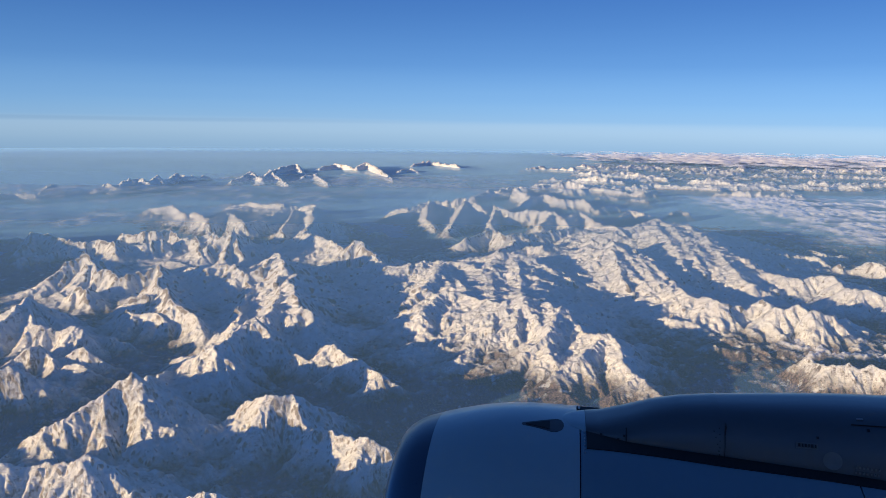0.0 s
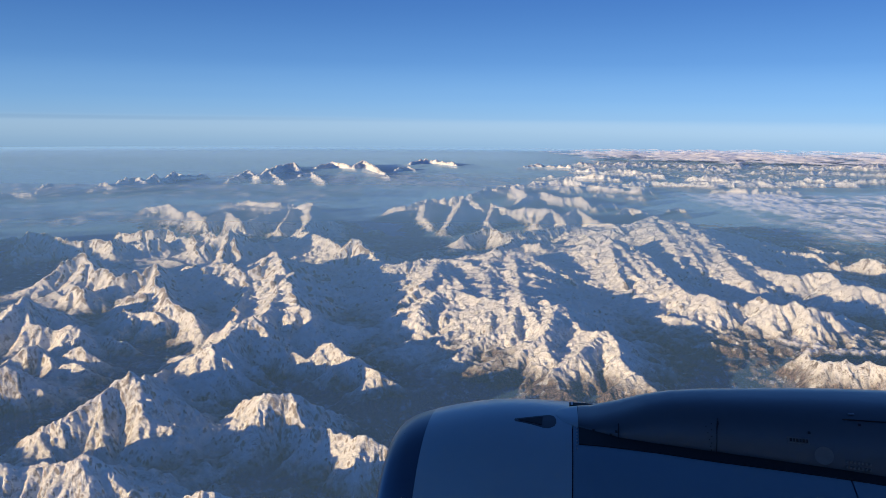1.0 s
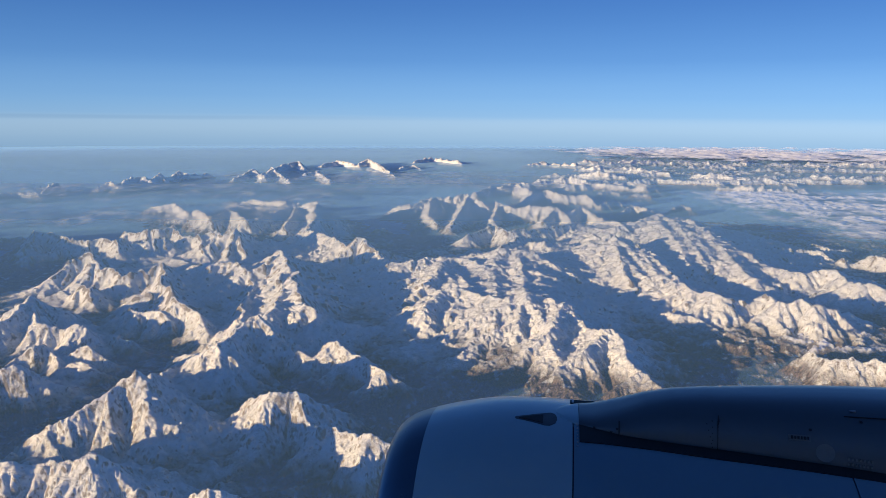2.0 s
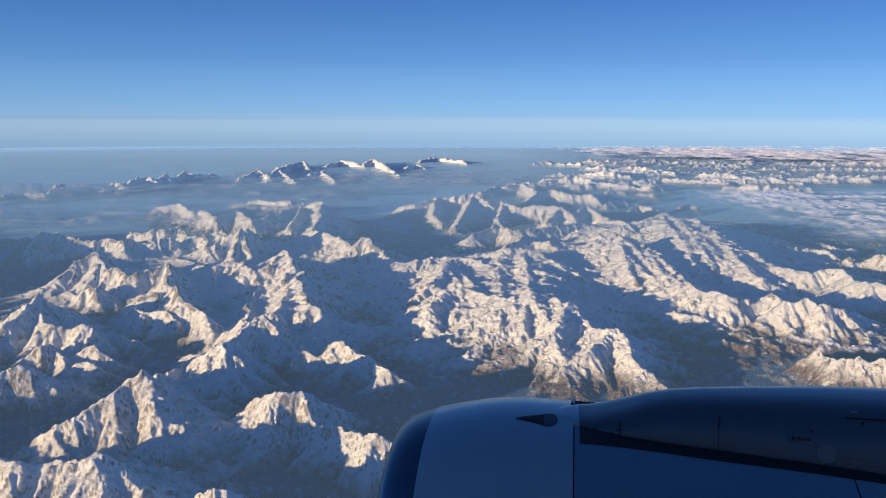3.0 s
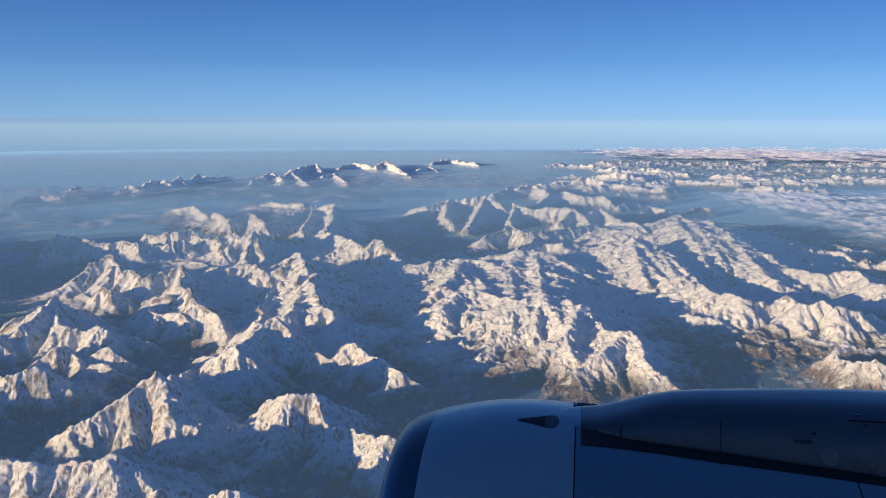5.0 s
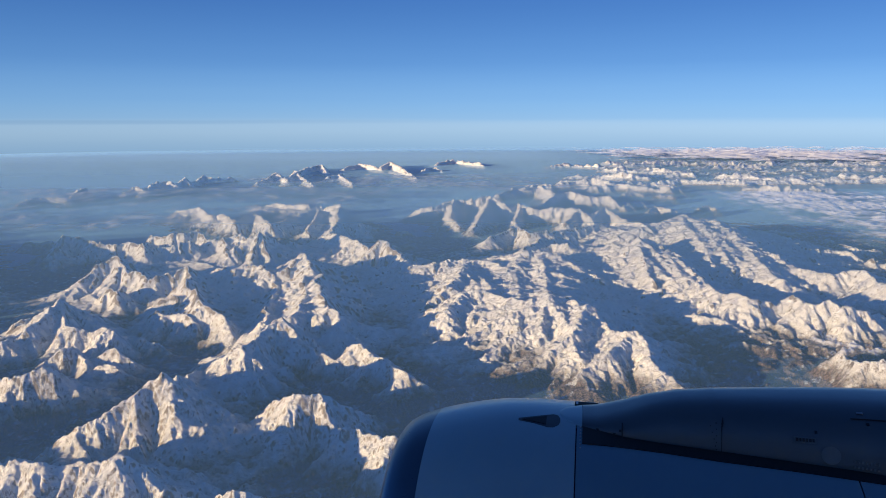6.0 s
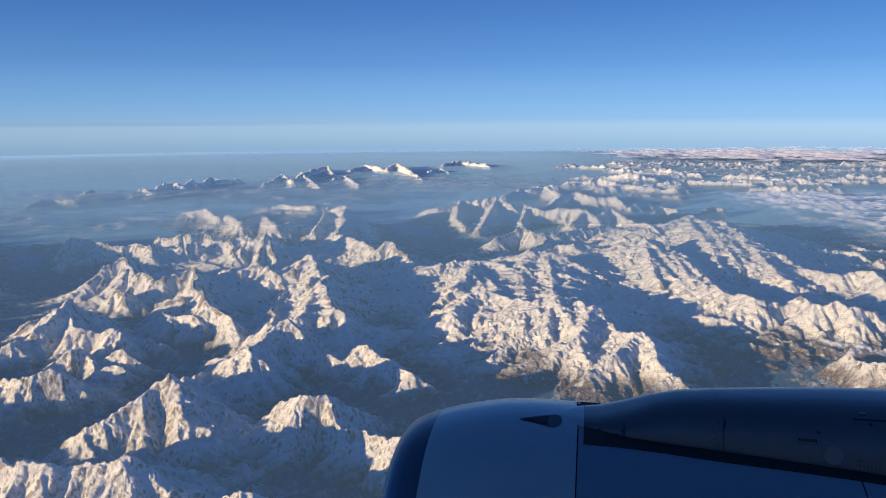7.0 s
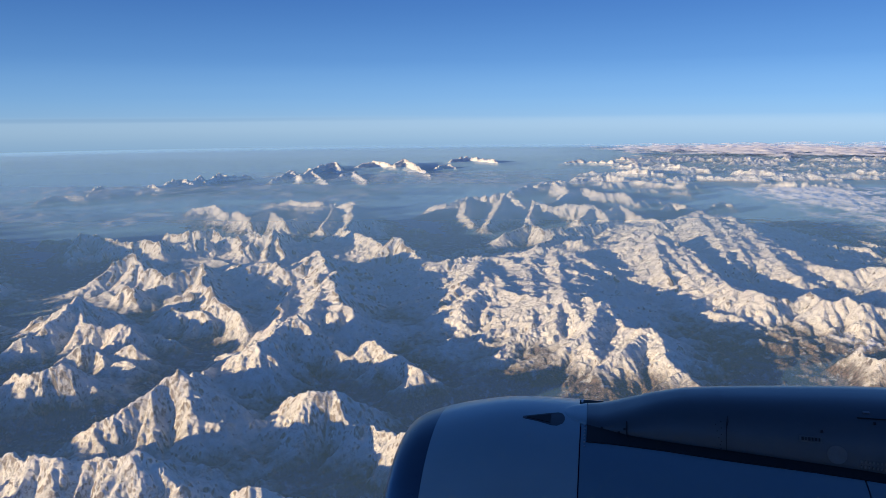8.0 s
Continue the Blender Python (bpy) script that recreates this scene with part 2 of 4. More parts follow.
# and a coarser one under the far chains
FAR, FX, FY = 3.5, 760, 450
FAR_X, FAR_Y = -1010.0, 1400.0
tx, ty = np.meshgrid(FAR_X + FAR * np.arange(FX), FAR_Y + FAR * np.arange(FY), indexing="ij")
px_all, py_all = GX.ravel(), GY.ravel()


def within(x0, y0, cell, n, m):
    return (px_all > x0 + 2 * cell) & (px_all < x0 + cell * (n - 4)) & (py_all > y0 + 2 * cell) & (py_all < y0 + cell * (m - 4))


inside = within(GRID_X, GRID_Y, CELL, NX, NY)
beyond = within(FAR_X, FAR_Y, FAR, FX, FY) & ~inside
outside = np.flatnonzero(~inside & ~beyond)
inside, beyond = np.flatnonzero(inside), np.flatnonzero(beyond)
GRID_N = sx.size
FAR_N = GRID_N + tx.size
gx = np.concatenate((sx.ravel(), tx.ravel(), px_all[outside])).astype(np.float32)
gy = np.concatenate((sy.ravel(), ty.ravel(), py_all[outside])).astype(np.float32)
wx = gx + 2.6 * fbm(gx / 26, gy / 26, 3, 11)
wy = gy + 2.6 * fbm(gx / 26, gy / 26, 3, 31)

# valley floors and minor relief
off_side = soft_step(np.abs(np.arctan2(gx, gy)), 0.56, 0.66)
back_right = soft_step(gy, 1650, 2300) * (1 - 0.75 * soft_step(gy, 2900, 3900)) * soft_step(gx - 0.10 * gy, 0, 500)
far_left = soft_step(gy, 1250, 1600) * (1 - back_right)
minor = 7 * (1 - 0.85 * far_left) + np.where(gx < 0, 34, 26) * off_side + 6 * back_right
# the high ground among the peaks; lowland begins behind the last ranges
edge_y = 1180 - np.where(gx < 60, 0.62, 1.1) * np.abs(gx - 60)
high_floor = 2.5 + 9.5 * (1 - soft_step(gy, edge_y - 150, edge_y + 40)) + 1.5 * fbm(gx / 150, gy / 150, 3, 5)
high_floor += 11.0 * soft_step(gy, 560, 700) * (1 - soft_step(gx, -130, -20)) * (1 - soft_step(gy, edge_y - 90, edge_y + 60)) * soft_step(gx, -620, -500)


def valley(width, points):
    """Cut a deep valley into the high ground along the points (x, y, height)."""
    p = np.array(points, float)
    best, low = np.full(gx.shape, 1e9), np.zeros(gx.shape)
    for a, b in zip(p[:-1], p[1:]):
        ex, ey = b[0] - a[0], b[1] - a[1]
        f = np.clip(((wx - a[0]) * ex + (wy - a[1]) * ey) / (ex * ex + ey * ey), 0, 1)
        d = np.hypot(wx - a[0] - f * ex, wy - a[1] - f * ey)
        hit = d < best
        best[hit], low[hit] = d[hit], (a[2] + f * (b[2] - a[2]))[hit]
    k = soft_step(best, 0.2 * width, 2.2 * width)
    high_floor[:] = np.minimum(high_floor, low + (high_floor - low) * k)


valley(70, [(-112, 734, 12), (-63, 638, 8), (-19, 549, 5), (6, 480, 3), (19, 407, 2), (20, 318, 2)])
valley(45, [(174, 751, 14), (183, 671, 10), (201, 567, 4), (221, 515, 3), (232, 451, 2), (221, 377, 2)])
valley(50, [(-182, 1439, 4), (-81, 1241, 4), (-20, 1092, 8), (14, 1136, 10)])
valley(40, [(-238, 383, 6), (-271, 446, 8), (-217, 383, 6), (-195, 326, 6)])
valley(40, [(-122, 371, 8), (-93, 362, 6), (-64, 345, 5), (-48, 316, 3)])
valley(50, [(-572, 888, 5), (-501, 849, 6), (-410, 742, 10)])
valley(35, [(-191, 495, 14), (-204, 543, 16), (-188, 521, 14)])
valley(30, [(-45, 446, 8), (-15, 425, 5), (11, 377, 2)])
floor_z = high_floor + minor * ridged(wx / 105, wy / 105, 5, 50) ** 1.7
floor_z += 20 * back_right * ridged(gx / 190, gy / 150, 6, 60, 0.66) ** 1.3
band = soft_step(gy, 1850, 2050) * (1 - soft_step(gy, 2500, 2900)) * (1 - back_right) * soft_step(gx + 0.33 * gy, 0, 200)
floor_z += 22 * band * ridged(gx / 150, gy / 110, 5, 65, 0.55) ** 2
land = floor_z.copy()
owner = np.full(land.shape, -1, dtype=np.int32)
MASSIFS = []


def crest(name, width, points):
    """Raise a ridge along the points (x, y, height): steep at the crest, with gullies and spurs down both sides."""
    if name not in MASSIFS:
        MASSIFS.append(name)
    p = np.array(points, float)
    reach = 150.0 * max(width, 0.8)
    near = np.flatnonzero((gx > p[:, 0].min() - reach) & (gx < p[:, 0].max() + reach)
                          & (gy > p[:, 1].min() - reach) & (gy < p[:, 1].max() + reach))
    px, py = wx[near], wy[near]
    best = np.full(near.shape, 1e9)
    run, top = np.zeros(near.shape), np.zeros(near.shape)
    start = 0.0
    for a, b in zip(p[:-1], p[1:]):
        ex, ey = b[0] - a[0], b[1] - a[1]
        length = math.hypot(ex, ey) + 1e-6
        f = np.clip(((px - a[0]) * ex + (py - a[1]) * ey) / length ** 2, 0, 1)
        d = np.hypot(px - a[0] - f * ex, py - a[1] - f * ey)
        hit = d < best
        best[hit], run[hit], top[hit] = d[hit], (start + f * length)[hit], (a[2] + f * (b[2] - a[2]))[hit]
        start += length
    seed = 100 + 7 * len(MASSIFS)
    run = run + 12 * grain(px / 45, py / 45, seed + 21)
    ribs = ridged(run / 24, best / 60, 4, seed, 0.6) - 0.5
    ribs += 0.5 * (ridged(px / 18, py / 18, 4, seed + 3, 0.6) - 0.5)
    d = np.maximum(best * (1 - 0.5 * ribs), 0)
    jag = 1 + 0.05 * grain(run / 9, run * 0 + seed, 3) + 0.02 * grain(run / 3.5, run * 0, seed)
    base = np.minimum(high_floor[near], top - 6)
    w = width * (top - base) * 0.82 + 2
    z = base + (top * jag - base) * (0.45 * np.exp(-d / (0.75 * w)) + 0.55 * np.exp(-(d / (1.7 * w)) ** 1.35))
    sway = 5.0 * grain(px / 15, py / 15, seed + 11) + 2.0 * grain(px / 6, py / 6, seed + 12)
    fine_rib = ridged((run + sway) / 4.6, best / 24, 5, seed + 5, 0.62)
    fine_rib = 0.42 + (fine_rib - 0.42) * np.exp(-best / 30)
    z = z + 2.6 * (fine_rib - 0.42) * 1.3 * best / (best + 9) * np.clip((z - base) / 18, 0, 1)
    win = z > land[near]
    land[near[win]] = z[win]
    strong = win & (z > floor_z[near] + 4)
    owner[near[strong]] = MASSIFS.index(name)


crest("near_crag", 1, [(-199, 288, 44), (-178, 277, 48), (-167, 274, 47), (-157, 276, 46), (-148, 276, 48), (-139, 276, 50), (-138, 279, 54), (-139, 284, 46)])
crest("near_crag", 0.8, [(-138, 278, 53), (-145, 282, 36), (-151, 283, 26), (-156, 283, 14)])
crest("near_crag", 0.8, [(-164, 276, 46), (-165, 272, 32), (-171, 275, 16)])
crest("near_crag", 0.8, [(-153, 278, 46), (-155, 276, 30), (-158, 275, 16)])
crest("low_crag", 0.9, [(-138, 285, 44), (-131, 281, 44), (-127, 285, 42), (-122, 284, 43), (-121, 286, 38)])
crest("low_crag", 0.7, [(-132, 283, 43), (-139, 291, 30), (-145, 299, 18)])
crest("low_tooth", 0.8, [(-114, 272, 40), (-113, 273, 38), (-111, 277, 34), (-110, 284, 26)])
crest("low_tooth", 0.7, [(-114, 273, 38), (-119, 278, 28), (-123, 283, 14)])
crest("low_horn", 0.9, [(-95, 275, 36), (-88, 267, 42), (-83, 264, 46), (-78, 264, 42), (-72, 262, 40), (-66, 256, 38), (-62, 252, 32)])
crest("low_horn", 0.8, [(-83, 264, 45), (-85, 268, 34), (-89, 276, 18)])
crest("pyramid", 0.8, [(-213, 343, 18), (-198, 342, 26), (-186, 339, 36), (-174, 346, 42), (-165, 355, 46), (-160, 363, 50), (-153, 364, 53), (-153, 371, 51), (-157, 391, 44)])
crest("pyramid", 0.8, [(-152, 366, 52), (-147, 358, 45), (-144, 356, 38), (-143, 361, 30), (-145, 370, 20)])
crest("pyramid", 1.0, [(-158, 362, 49), (-164, 354, 41), (-170, 347, 33)])
crest("link_ridge", 0.7, [(-159, 397, 42), (-165, 437, 28), (-161, 450, 28), (-152, 449, 34), (-141, 445, 41), (-136, 444, 42), (-129, 453, 46)])
crest("west_peak", 0.8, [(-274, 415, 34), (-253, 402, 40), (-246, 403, 43), (-240, 406, 47), (-235, 405, 44), (-230, 402, 40), (-230, 403, 28), (-227, 389, 20), (-223, 381, 10)])
crest("west_peak", 0.7, [(-239, 405, 46), (-242, 399, 36), (-239, 399, 26), (-239, 403, 16)])
crest("rib", 0.6, [(-271, 461, 30), (-266, 465, 35), (-262, 467, 38), (-257, 473, 37), (-250, 470, 31), (-234, 447, 30), (-228, 440, 22)])
crest("rib", 0.6, [(-231, 473, 35), (-224, 471, 35), (-215, 468, 27)])
crest("rib", 0.6, [(-227, 447, 30), (-222, 449, 33), (-211, 444, 31), (-207, 445, 27), (-204, 435, 16)])
crest("rib", 0.6, [(-222, 450, 32), (-221, 434, 20)])
crest("west_massif", 0.9, [(-316, 483, 34), (-307, 493, 37), (-303, 501, 41), (-302, 521, 46), (-304, 541, 51), (-302, 544, 51), (-296, 542, 48), (-287, 538, 43)])
crest("west_massif", 0.8, [(-302, 543, 49), (-287, 520, 44), (-273, 504, 40), (-264, 503, 38), (-253, 504, 40), (-240, 501, 42), (-234, 500, 33), (-229, 499, 28)])
crest("west_massif", 0.8, [(-304, 534, 47), (-301, 520, 40), (-305, 517, 28), (-301, 522, 20)])
crest("west_massif", 0.7, [(-288, 521, 43), (-285, 517, 30), (-298, 529, 18)])
crest("west_massif", 0.6, [(-247, 504, 40), (-248, 510, 30)])
crest("low_rib", 0.6, [(-236, 520, 30), (-222, 510, 30), (-208, 502, 25)])
crest("glacier_crest", 0.7, [(-356, 678, 40), (-351, 698, 48), (-343, 706, 51), (-337, 712, 55), (-331, 711, 54), (-310, 680, 46), (-299, 677, 45), (-286, 663, 41), (-278, 664, 44), (-271, 672, 47), (-263, 671, 42), (-258, 679, 49), (-255, 685, 51), (-246, 667, 47), (-236, 629, 45), (-215, 596, 46), (-201, 564, 44), (-190, 554, 42), (-179, 544, 40), (-163, 519, 35), (-159, 524, 28)])
crest("glacier_crest", 0.63, [(-334, 711, 53), (-319, 673, 42), (-313, 673, 34)])
crest("glacier_crest", 0.63, [(-347, 702, 49), (-344, 683, 40), (-356, 690, 32)])
crest("glacier_crest", 0.63, [(-286, 663, 41), (-291, 651, 32)])
crest("glacier_crest", 0.63, [(-222, 606, 46), (-216, 581, 40)])
crest("small_horn", 0.7, [(-312, 626, 30), (-311, 636, 38), (-308, 638, 40), (-298, 629, 37), (-305, 653, 33)])
crest("inner_rib", 0.7, [(-244, 562, 34), (-236, 563, 41), (-228, 556, 37), (-219, 556, 37), (-210, 552, 39), (-199, 542, 34), (-192, 535, 28), (-187, 526, 20)])
crest("inner_rib", 0.7, [(-253, 601, 35), (-239, 603, 40), (-233, 616, 38)])
crest("far_wall", 0.38, [(-595, 995, 28), (-565, 981, 31), (-551, 986, 34), (-550, 990, 28)])
crest("west_wall", 0.55, [(-481, 868, 40), (-497, 918, 47), (-480, 920, 46), (-455, 900, 44), (-427, 870, 43), (-407, 868, 42), (-400, 879, 43), (-385, 864, 44), (-372, 855, 46), (-353, 820, 38)])
crest("west_wall", 0.48, [(-467, 828, 32), (-454, 847, 32), (-437, 859, 34)])
crest("horn_range", 0.65, [(-395, 940, 43), (-369, 927, 45), (-346, 929, 49), (-334, 943, 47), (-303, 884, 45), (-283, 886, 46), (-263, 890, 51), (-244, 849, 49), (-235, 851, 54), (-231, 861, 60), (-227, 856, 56), (-218, 830, 46), (-210, 813, 34)])
crest("horn_range", 0.65, [(-353, 841, 41), (-350, 853, 43), (-332, 853, 43), (-317, 866, 45)])
crest("horn_range", 0.57, [(-234, 858, 57), (-231, 830, 46), (-229, 806, 34)])
crest("horn_range", 0.57, [(-261, 878, 50), (-251, 820, 38)])
crest("horn_range", 0.57, [(-282, 882, 46), (-257, 813, 36)])
crest("ice_ridge", 1.2, [(-235, 712, 42), (-220, 708, 45), (-205, 706, 46), (-190, 703, 46), (-172, 669, 45), (-159, 675, 47), (-153, 706, 51), (-150, 720, 57), (-146, 717, 53), (-141, 717, 49), (-134, 719, 43)])
crest("ice_ridge", 1.2, [(-149, 716, 56), (-130, 655, 52), (-121, 654, 49), (-119, 615, 49), (-107, 577, 47), (-97, 541, 44), (-88, 535, 41), (-80, 545, 38), (-81, 561, 28)])
crest("ice_ridge", 0.9, [(-174, 679, 42), (-160, 643, 38), (-155, 591, 36), (-144, 539, 37), (-138, 501, 40), (-133, 467, 42), (-134, 442, 42), (-139, 448, 38)])
crest("ice_ridge", 1.3, [(-143, 675, 47), (-129, 611, 45), (-121, 563, 42), (-122, 529, 41)])
crest("ice_ridge", 0.8, [(-130, 473, 47), (-122, 493, 50), (-116, 486, 49), (-105, 476, 44), (-97, 472, 38), (-94, 474, 32)])
crest("ice_ridge", 0.7, [(-125, 487, 48), (-129, 490, 36)])
crest("knobs", 0.6, [(-115, 470, 34), (-106, 468, 37), (-99, 470, 34), (-95, 478, 30)])
crest("knobs", 0.6, [(-114, 445, 27), (-108, 447, 36), (-105, 447, 30), (-104, 454, 18)])
crest("knobs", 0.6, [(-96, 456, 27), (-88, 464, 34), (-81, 459, 30), (-76, 461, 28), (-73, 463, 20)])
crest("knobs", 0.6, [(-135, 445, 33), (-127, 437, 38), (-121, 440, 36)])
crest("knobs", 0.6, [(-120, 423, 32), (-114, 415, 27), (-109, 422, 20)])
crest("dark_ridge", 0.8, [(-82, 487, 28), (-67, 468, 39), (-56, 458, 37), (-44, 450, 35), (-38, 438, 33), (-31, 428, 33), (-25, 429, 29), (-20, 428, 25), (-11, 434, 18), (-3, 438, 12)])
crest("dark_ridge", 0.6, [(-66, 467, 38), (-62, 471, 24)])
crest("dark_ridge", 0.6, [(-32, 428, 32), (-28, 439, 18)])
crest("bright_wall", 0.9, [(-95, 368, 38), (-92, 365, 41), (-88, 360, 44), (-78, 357, 45), (-70, 360, 44), (-66, 353, 41), (-59, 345, 35), (-53, 338, 37), (-44, 333, 37), (-35, 325, 39), (-27, 320, 39), (-22, 318, 37), (-16, 316, 31), (-5, 306, 25)])
crest("bright_wall", 0.8, [(-88, 359, 43), (-84, 355, 34), (-84, 353, 24)])
crest("bright_wall", 0.8, [(-44, 334, 36), (-48, 334, 24), (-50, 333, 14)])
crest("bright_wall", 0.8, [(-35, 325, 38), (-39, 323, 22), (-41, 320, 12)])
crest("bright_wall", 0.8, [(-24, 320, 37), (-30, 317, 22), (-33, 314, 10)])
crest("south_floor", 0.6, [(-39, 306, 14), (-36, 318, 16)])
crest("twin_peak", 0.8, [(-166, 942, 45), (-136, 904, 44), (-113, 866, 43), (-98, 821, 43), (-91, 817, 50), (-83, 807, 58), (-79, 809, 57), (-71, 793, 52), (-61, 774, 46), (-53, 751, 41)])
crest("twin_peak", 0.6, [(-83, 808, 56), (-88, 784, 38), (-93, 783, 32)])
crest("twin_peak", 0.6, [(-77, 800, 54), (-71, 762, 36)])
crest("twin_peak", 0.6, [(-102, 829, 43), (-103, 800, 32)])
crest("snow_range", 0.79, [(-491, 1292, 36), (-445, 1273, 40), (-388, 1150, 42), (-372, 1156, 44), (-328, 1085, 43), (-307, 1124, 46), (-267, 1054, 42), (-253, 1085, 43), (-242, 1154, 46), (-220, 1183, 49), (-202, 1181, 52), (-187, 1177, 57), (-173, 1158, 50), (-159, 1133, 44), (-137, 1027, 36)])
crest("snow_range", 0.7, [(-367, 1348, 37), (-328, 1349, 40), (-262, 1301, 42), (-241, 1310, 42)])
crest("snow_range", 0.63, [(-185, 1162, 54), (-167, 1030, 46), (-164, 949, 44)])
crest("snow_range", 0.63, [(-167, 1030, 46), (-155, 1042, 42), (-145, 1030, 34)])
crest("snow_range", 0.63, [(-219, 1177, 47), (-207, 1016, 36)])
crest("small_teeth", 0.6, [(-212, 924, 36), (-203, 915, 36), (-192, 886, 30)])
crest("small_teeth", 0.6, [(-182, 931, 37), (-172, 927, 34), (-157, 911, 28)])
crest("small_teeth", 0.5, [(-85, 1074, 26), (-74, 1076, 30), (-68, 1079, 27)])
crest("plateau", 2.0, [(-52, 748, 41), (-35, 725, 43), (-14, 726, 45), (9, 733, 46), (33, 721, 46), (48, 696, 44)])
crest("plateau", 1.9, [(9, 726, 45), (3, 664, 44), (-7, 629, 41), (-12, 616, 34)])
crest("plateau", 2.1, [(55, 726, 44), (67, 747, 50), (80, 755, 51), (102, 742, 48), (115, 708, 45), (123, 689, 42), (135, 670, 39), (146, 669, 28)])
crest("plateau", 2.0, [(47, 690, 44), (72, 680, 45), (92, 668, 43), (110, 653, 41), (133, 661, 34)])
crest("plateau", 1.4, [(75, 656, 43), (89, 643, 38), (68, 638, 34)])
crest("plateau", 2.2, [(-6, 640, 37), (30, 642, 40), (70, 626, 42), (104, 612, 39)])
crest("plateau", 1.8, [(20, 690, 43), (25, 650, 41), (30, 610, 43)])
crest("plateau", 1.8, [(85, 740, 49), (85, 680, 45), (80, 630, 42), (70, 570, 46)])
crest("brown_massif", 1.4, [(-8, 561, 38), (-1, 577, 41), (8, 598, 43), (27, 600, 45), (40, 576, 43), (52, 560, 45), (64, 561, 48), (72, 556, 51), (88, 559, 47), (95, 532, 47), (99, 533, 52), (104, 523, 45), (107, 499, 41), (112, 479, 43), (121, 479, 45), (122, 470, 41), (123, 449, 36), (126, 428, 32), (131, 414, 30), (136, 403, 28)])
crest("brown_massif", 1.35, [(73, 556, 50), (60, 516, 41), (48, 503, 28), (38, 501, 12)])
crest("brown_massif", 1.35, [(98, 530, 50), (81, 486, 41), (61, 464, 32), (46, 460, 18), (39, 456, 8)])
crest("brown_massif", 1.35, [(116, 479, 43), (96, 452, 36), (75, 436, 30), (57, 429, 18), (47, 427, 8)])
crest("brown_massif", 1.35, [(27, 598, 44), (29, 560, 36), (33, 545, 22)])
crest("brown_massif", 1.8, [(72, 550, 48), (78, 505, 41), (80, 470, 36), (82, 435, 28)])
crest("brown_massif", 1.6, [(40, 570, 41), (46, 535, 33), (60, 490, 30), (70, 450, 26)])
crest("brown_massif", 1.1, [(3, 581, 40), (7, 564, 28), (14, 575, 18)])
crest("brown_massif", 1.35, [(125, 425, 32), (109, 417, 26), (89, 415, 18)])
crest("white_massif", 1.3, [(149, 772, 39), (172, 816, 49), (178, 791, 48), (192, 802, 55), (200, 801, 57), (216, 800, 54), (219, 766, 51), (225, 736, 49)])
crest("white_massif", 1.3, [(199, 795, 56), (185, 723, 49), (177, 668, 43), (181, 633, 36), (196, 630, 24)])
crest("white_massif", 1.2, [(193, 807, 53), (170, 735, 44), (164, 695, 32)])
crest("white_massif", 1.3, [(221, 757, 50), (219, 692, 47), (219, 639, 44), (216, 596, 43), (225, 588, 45), (232, 570, 45), (244, 571, 42), (252, 568, 38), (263, 574, 44), (267, 573, 47), (267, 550, 43), (279, 548, 47), (285, 551, 49), (289, 542, 45), (306, 540, 41), (327, 554, 34)])
crest("white_massif", 1.3, [(225, 586, 44), (209, 554, 33), (218, 543, 16)])
crest("white_massif", 1.3, [(244, 573, 41), (231, 556, 28), (231, 542, 14)])
crest("white_massif", 1.3, [(268, 573, 45), (251, 549, 32), (242, 541, 12)])
crest("white_massif", 1.3, [(285, 552, 47), (269, 542, 34), (264, 544, 20)])
crest("white_massif", 1.3, [(217, 643, 43), (193, 604, 32), (191, 609, 16)])
crest("high_ridge", 1.7, [(234, 941, 48), (265, 963, 51), (295, 990, 55), (314, 1012, 57), (318, 986, 54), (342, 972, 55), (337, 930, 51), (334, 876, 53), (335, 853, 51), (327, 798, 48), (329, 753, 46), (331, 730, 42), (332, 700, 41), (342, 687, 42), (352, 673, 42), (369, 677, 44), (375, 672, 47), (374, 656, 43), (373, 636, 42), (384, 625, 41), (405, 609, 38)])
crest("high_ridge", 1.7, [(306, 1003, 55), (283, 869, 50), (258, 740, 46), (251, 694, 40), (260, 682, 32)])
crest("high_ridge", 1.7, [(331, 869, 52), (307, 762, 48), (295, 690, 44), (298, 657, 38)])
crest("high_ridge", 1.3, [(373, 669, 46), (362, 655, 38), (377, 661, 26)])
crest("high_ridge", 1.3, [(341, 968, 54), (292, 774, 46), (277, 707, 38), (274, 691, 30)])
crest("high_ridge", 3.0, [(300, 985, 53), (284, 870, 50), (268, 770, 46), (262, 700, 38)])
crest("high_ridge", 3.0, [(322, 985, 53), (306, 870, 51), (292, 770, 47), (284, 700, 40)])
crest("high_ridge", 3.0, [(336, 940, 52), (322, 850, 51), (314, 770, 47), (310, 700, 41)])
crest("white_massif", 3.0, [(200, 790, 53), (190, 710, 47), (196, 650, 41), (206, 600, 36)])
crest("white_massif", 2.6, [(216, 750, 50), (208, 680, 46), (212, 630, 42), (226, 580, 41)])
crest("plateau", 3.0, [(5, 715, 43), (10, 670, 42), (20, 630, 41), (30, 595, 42)])
crest("plateau", 3.0, [(60, 720, 45), (55, 670, 43), (55, 620, 42), (50, 575, 42)])
crest("plateau", 3.0, [(100, 720, 46), (98, 670, 43), (92, 620, 41), (88, 570, 44)])
crest("brown_massif", 2.6, [(58, 555, 46), (58, 515, 39), (68, 470, 33), (80, 430, 26)])
crest("high_ridge", 2.0, [(318, 990, 54), (300, 870, 51), (278, 760, 47), (270, 710, 41)])
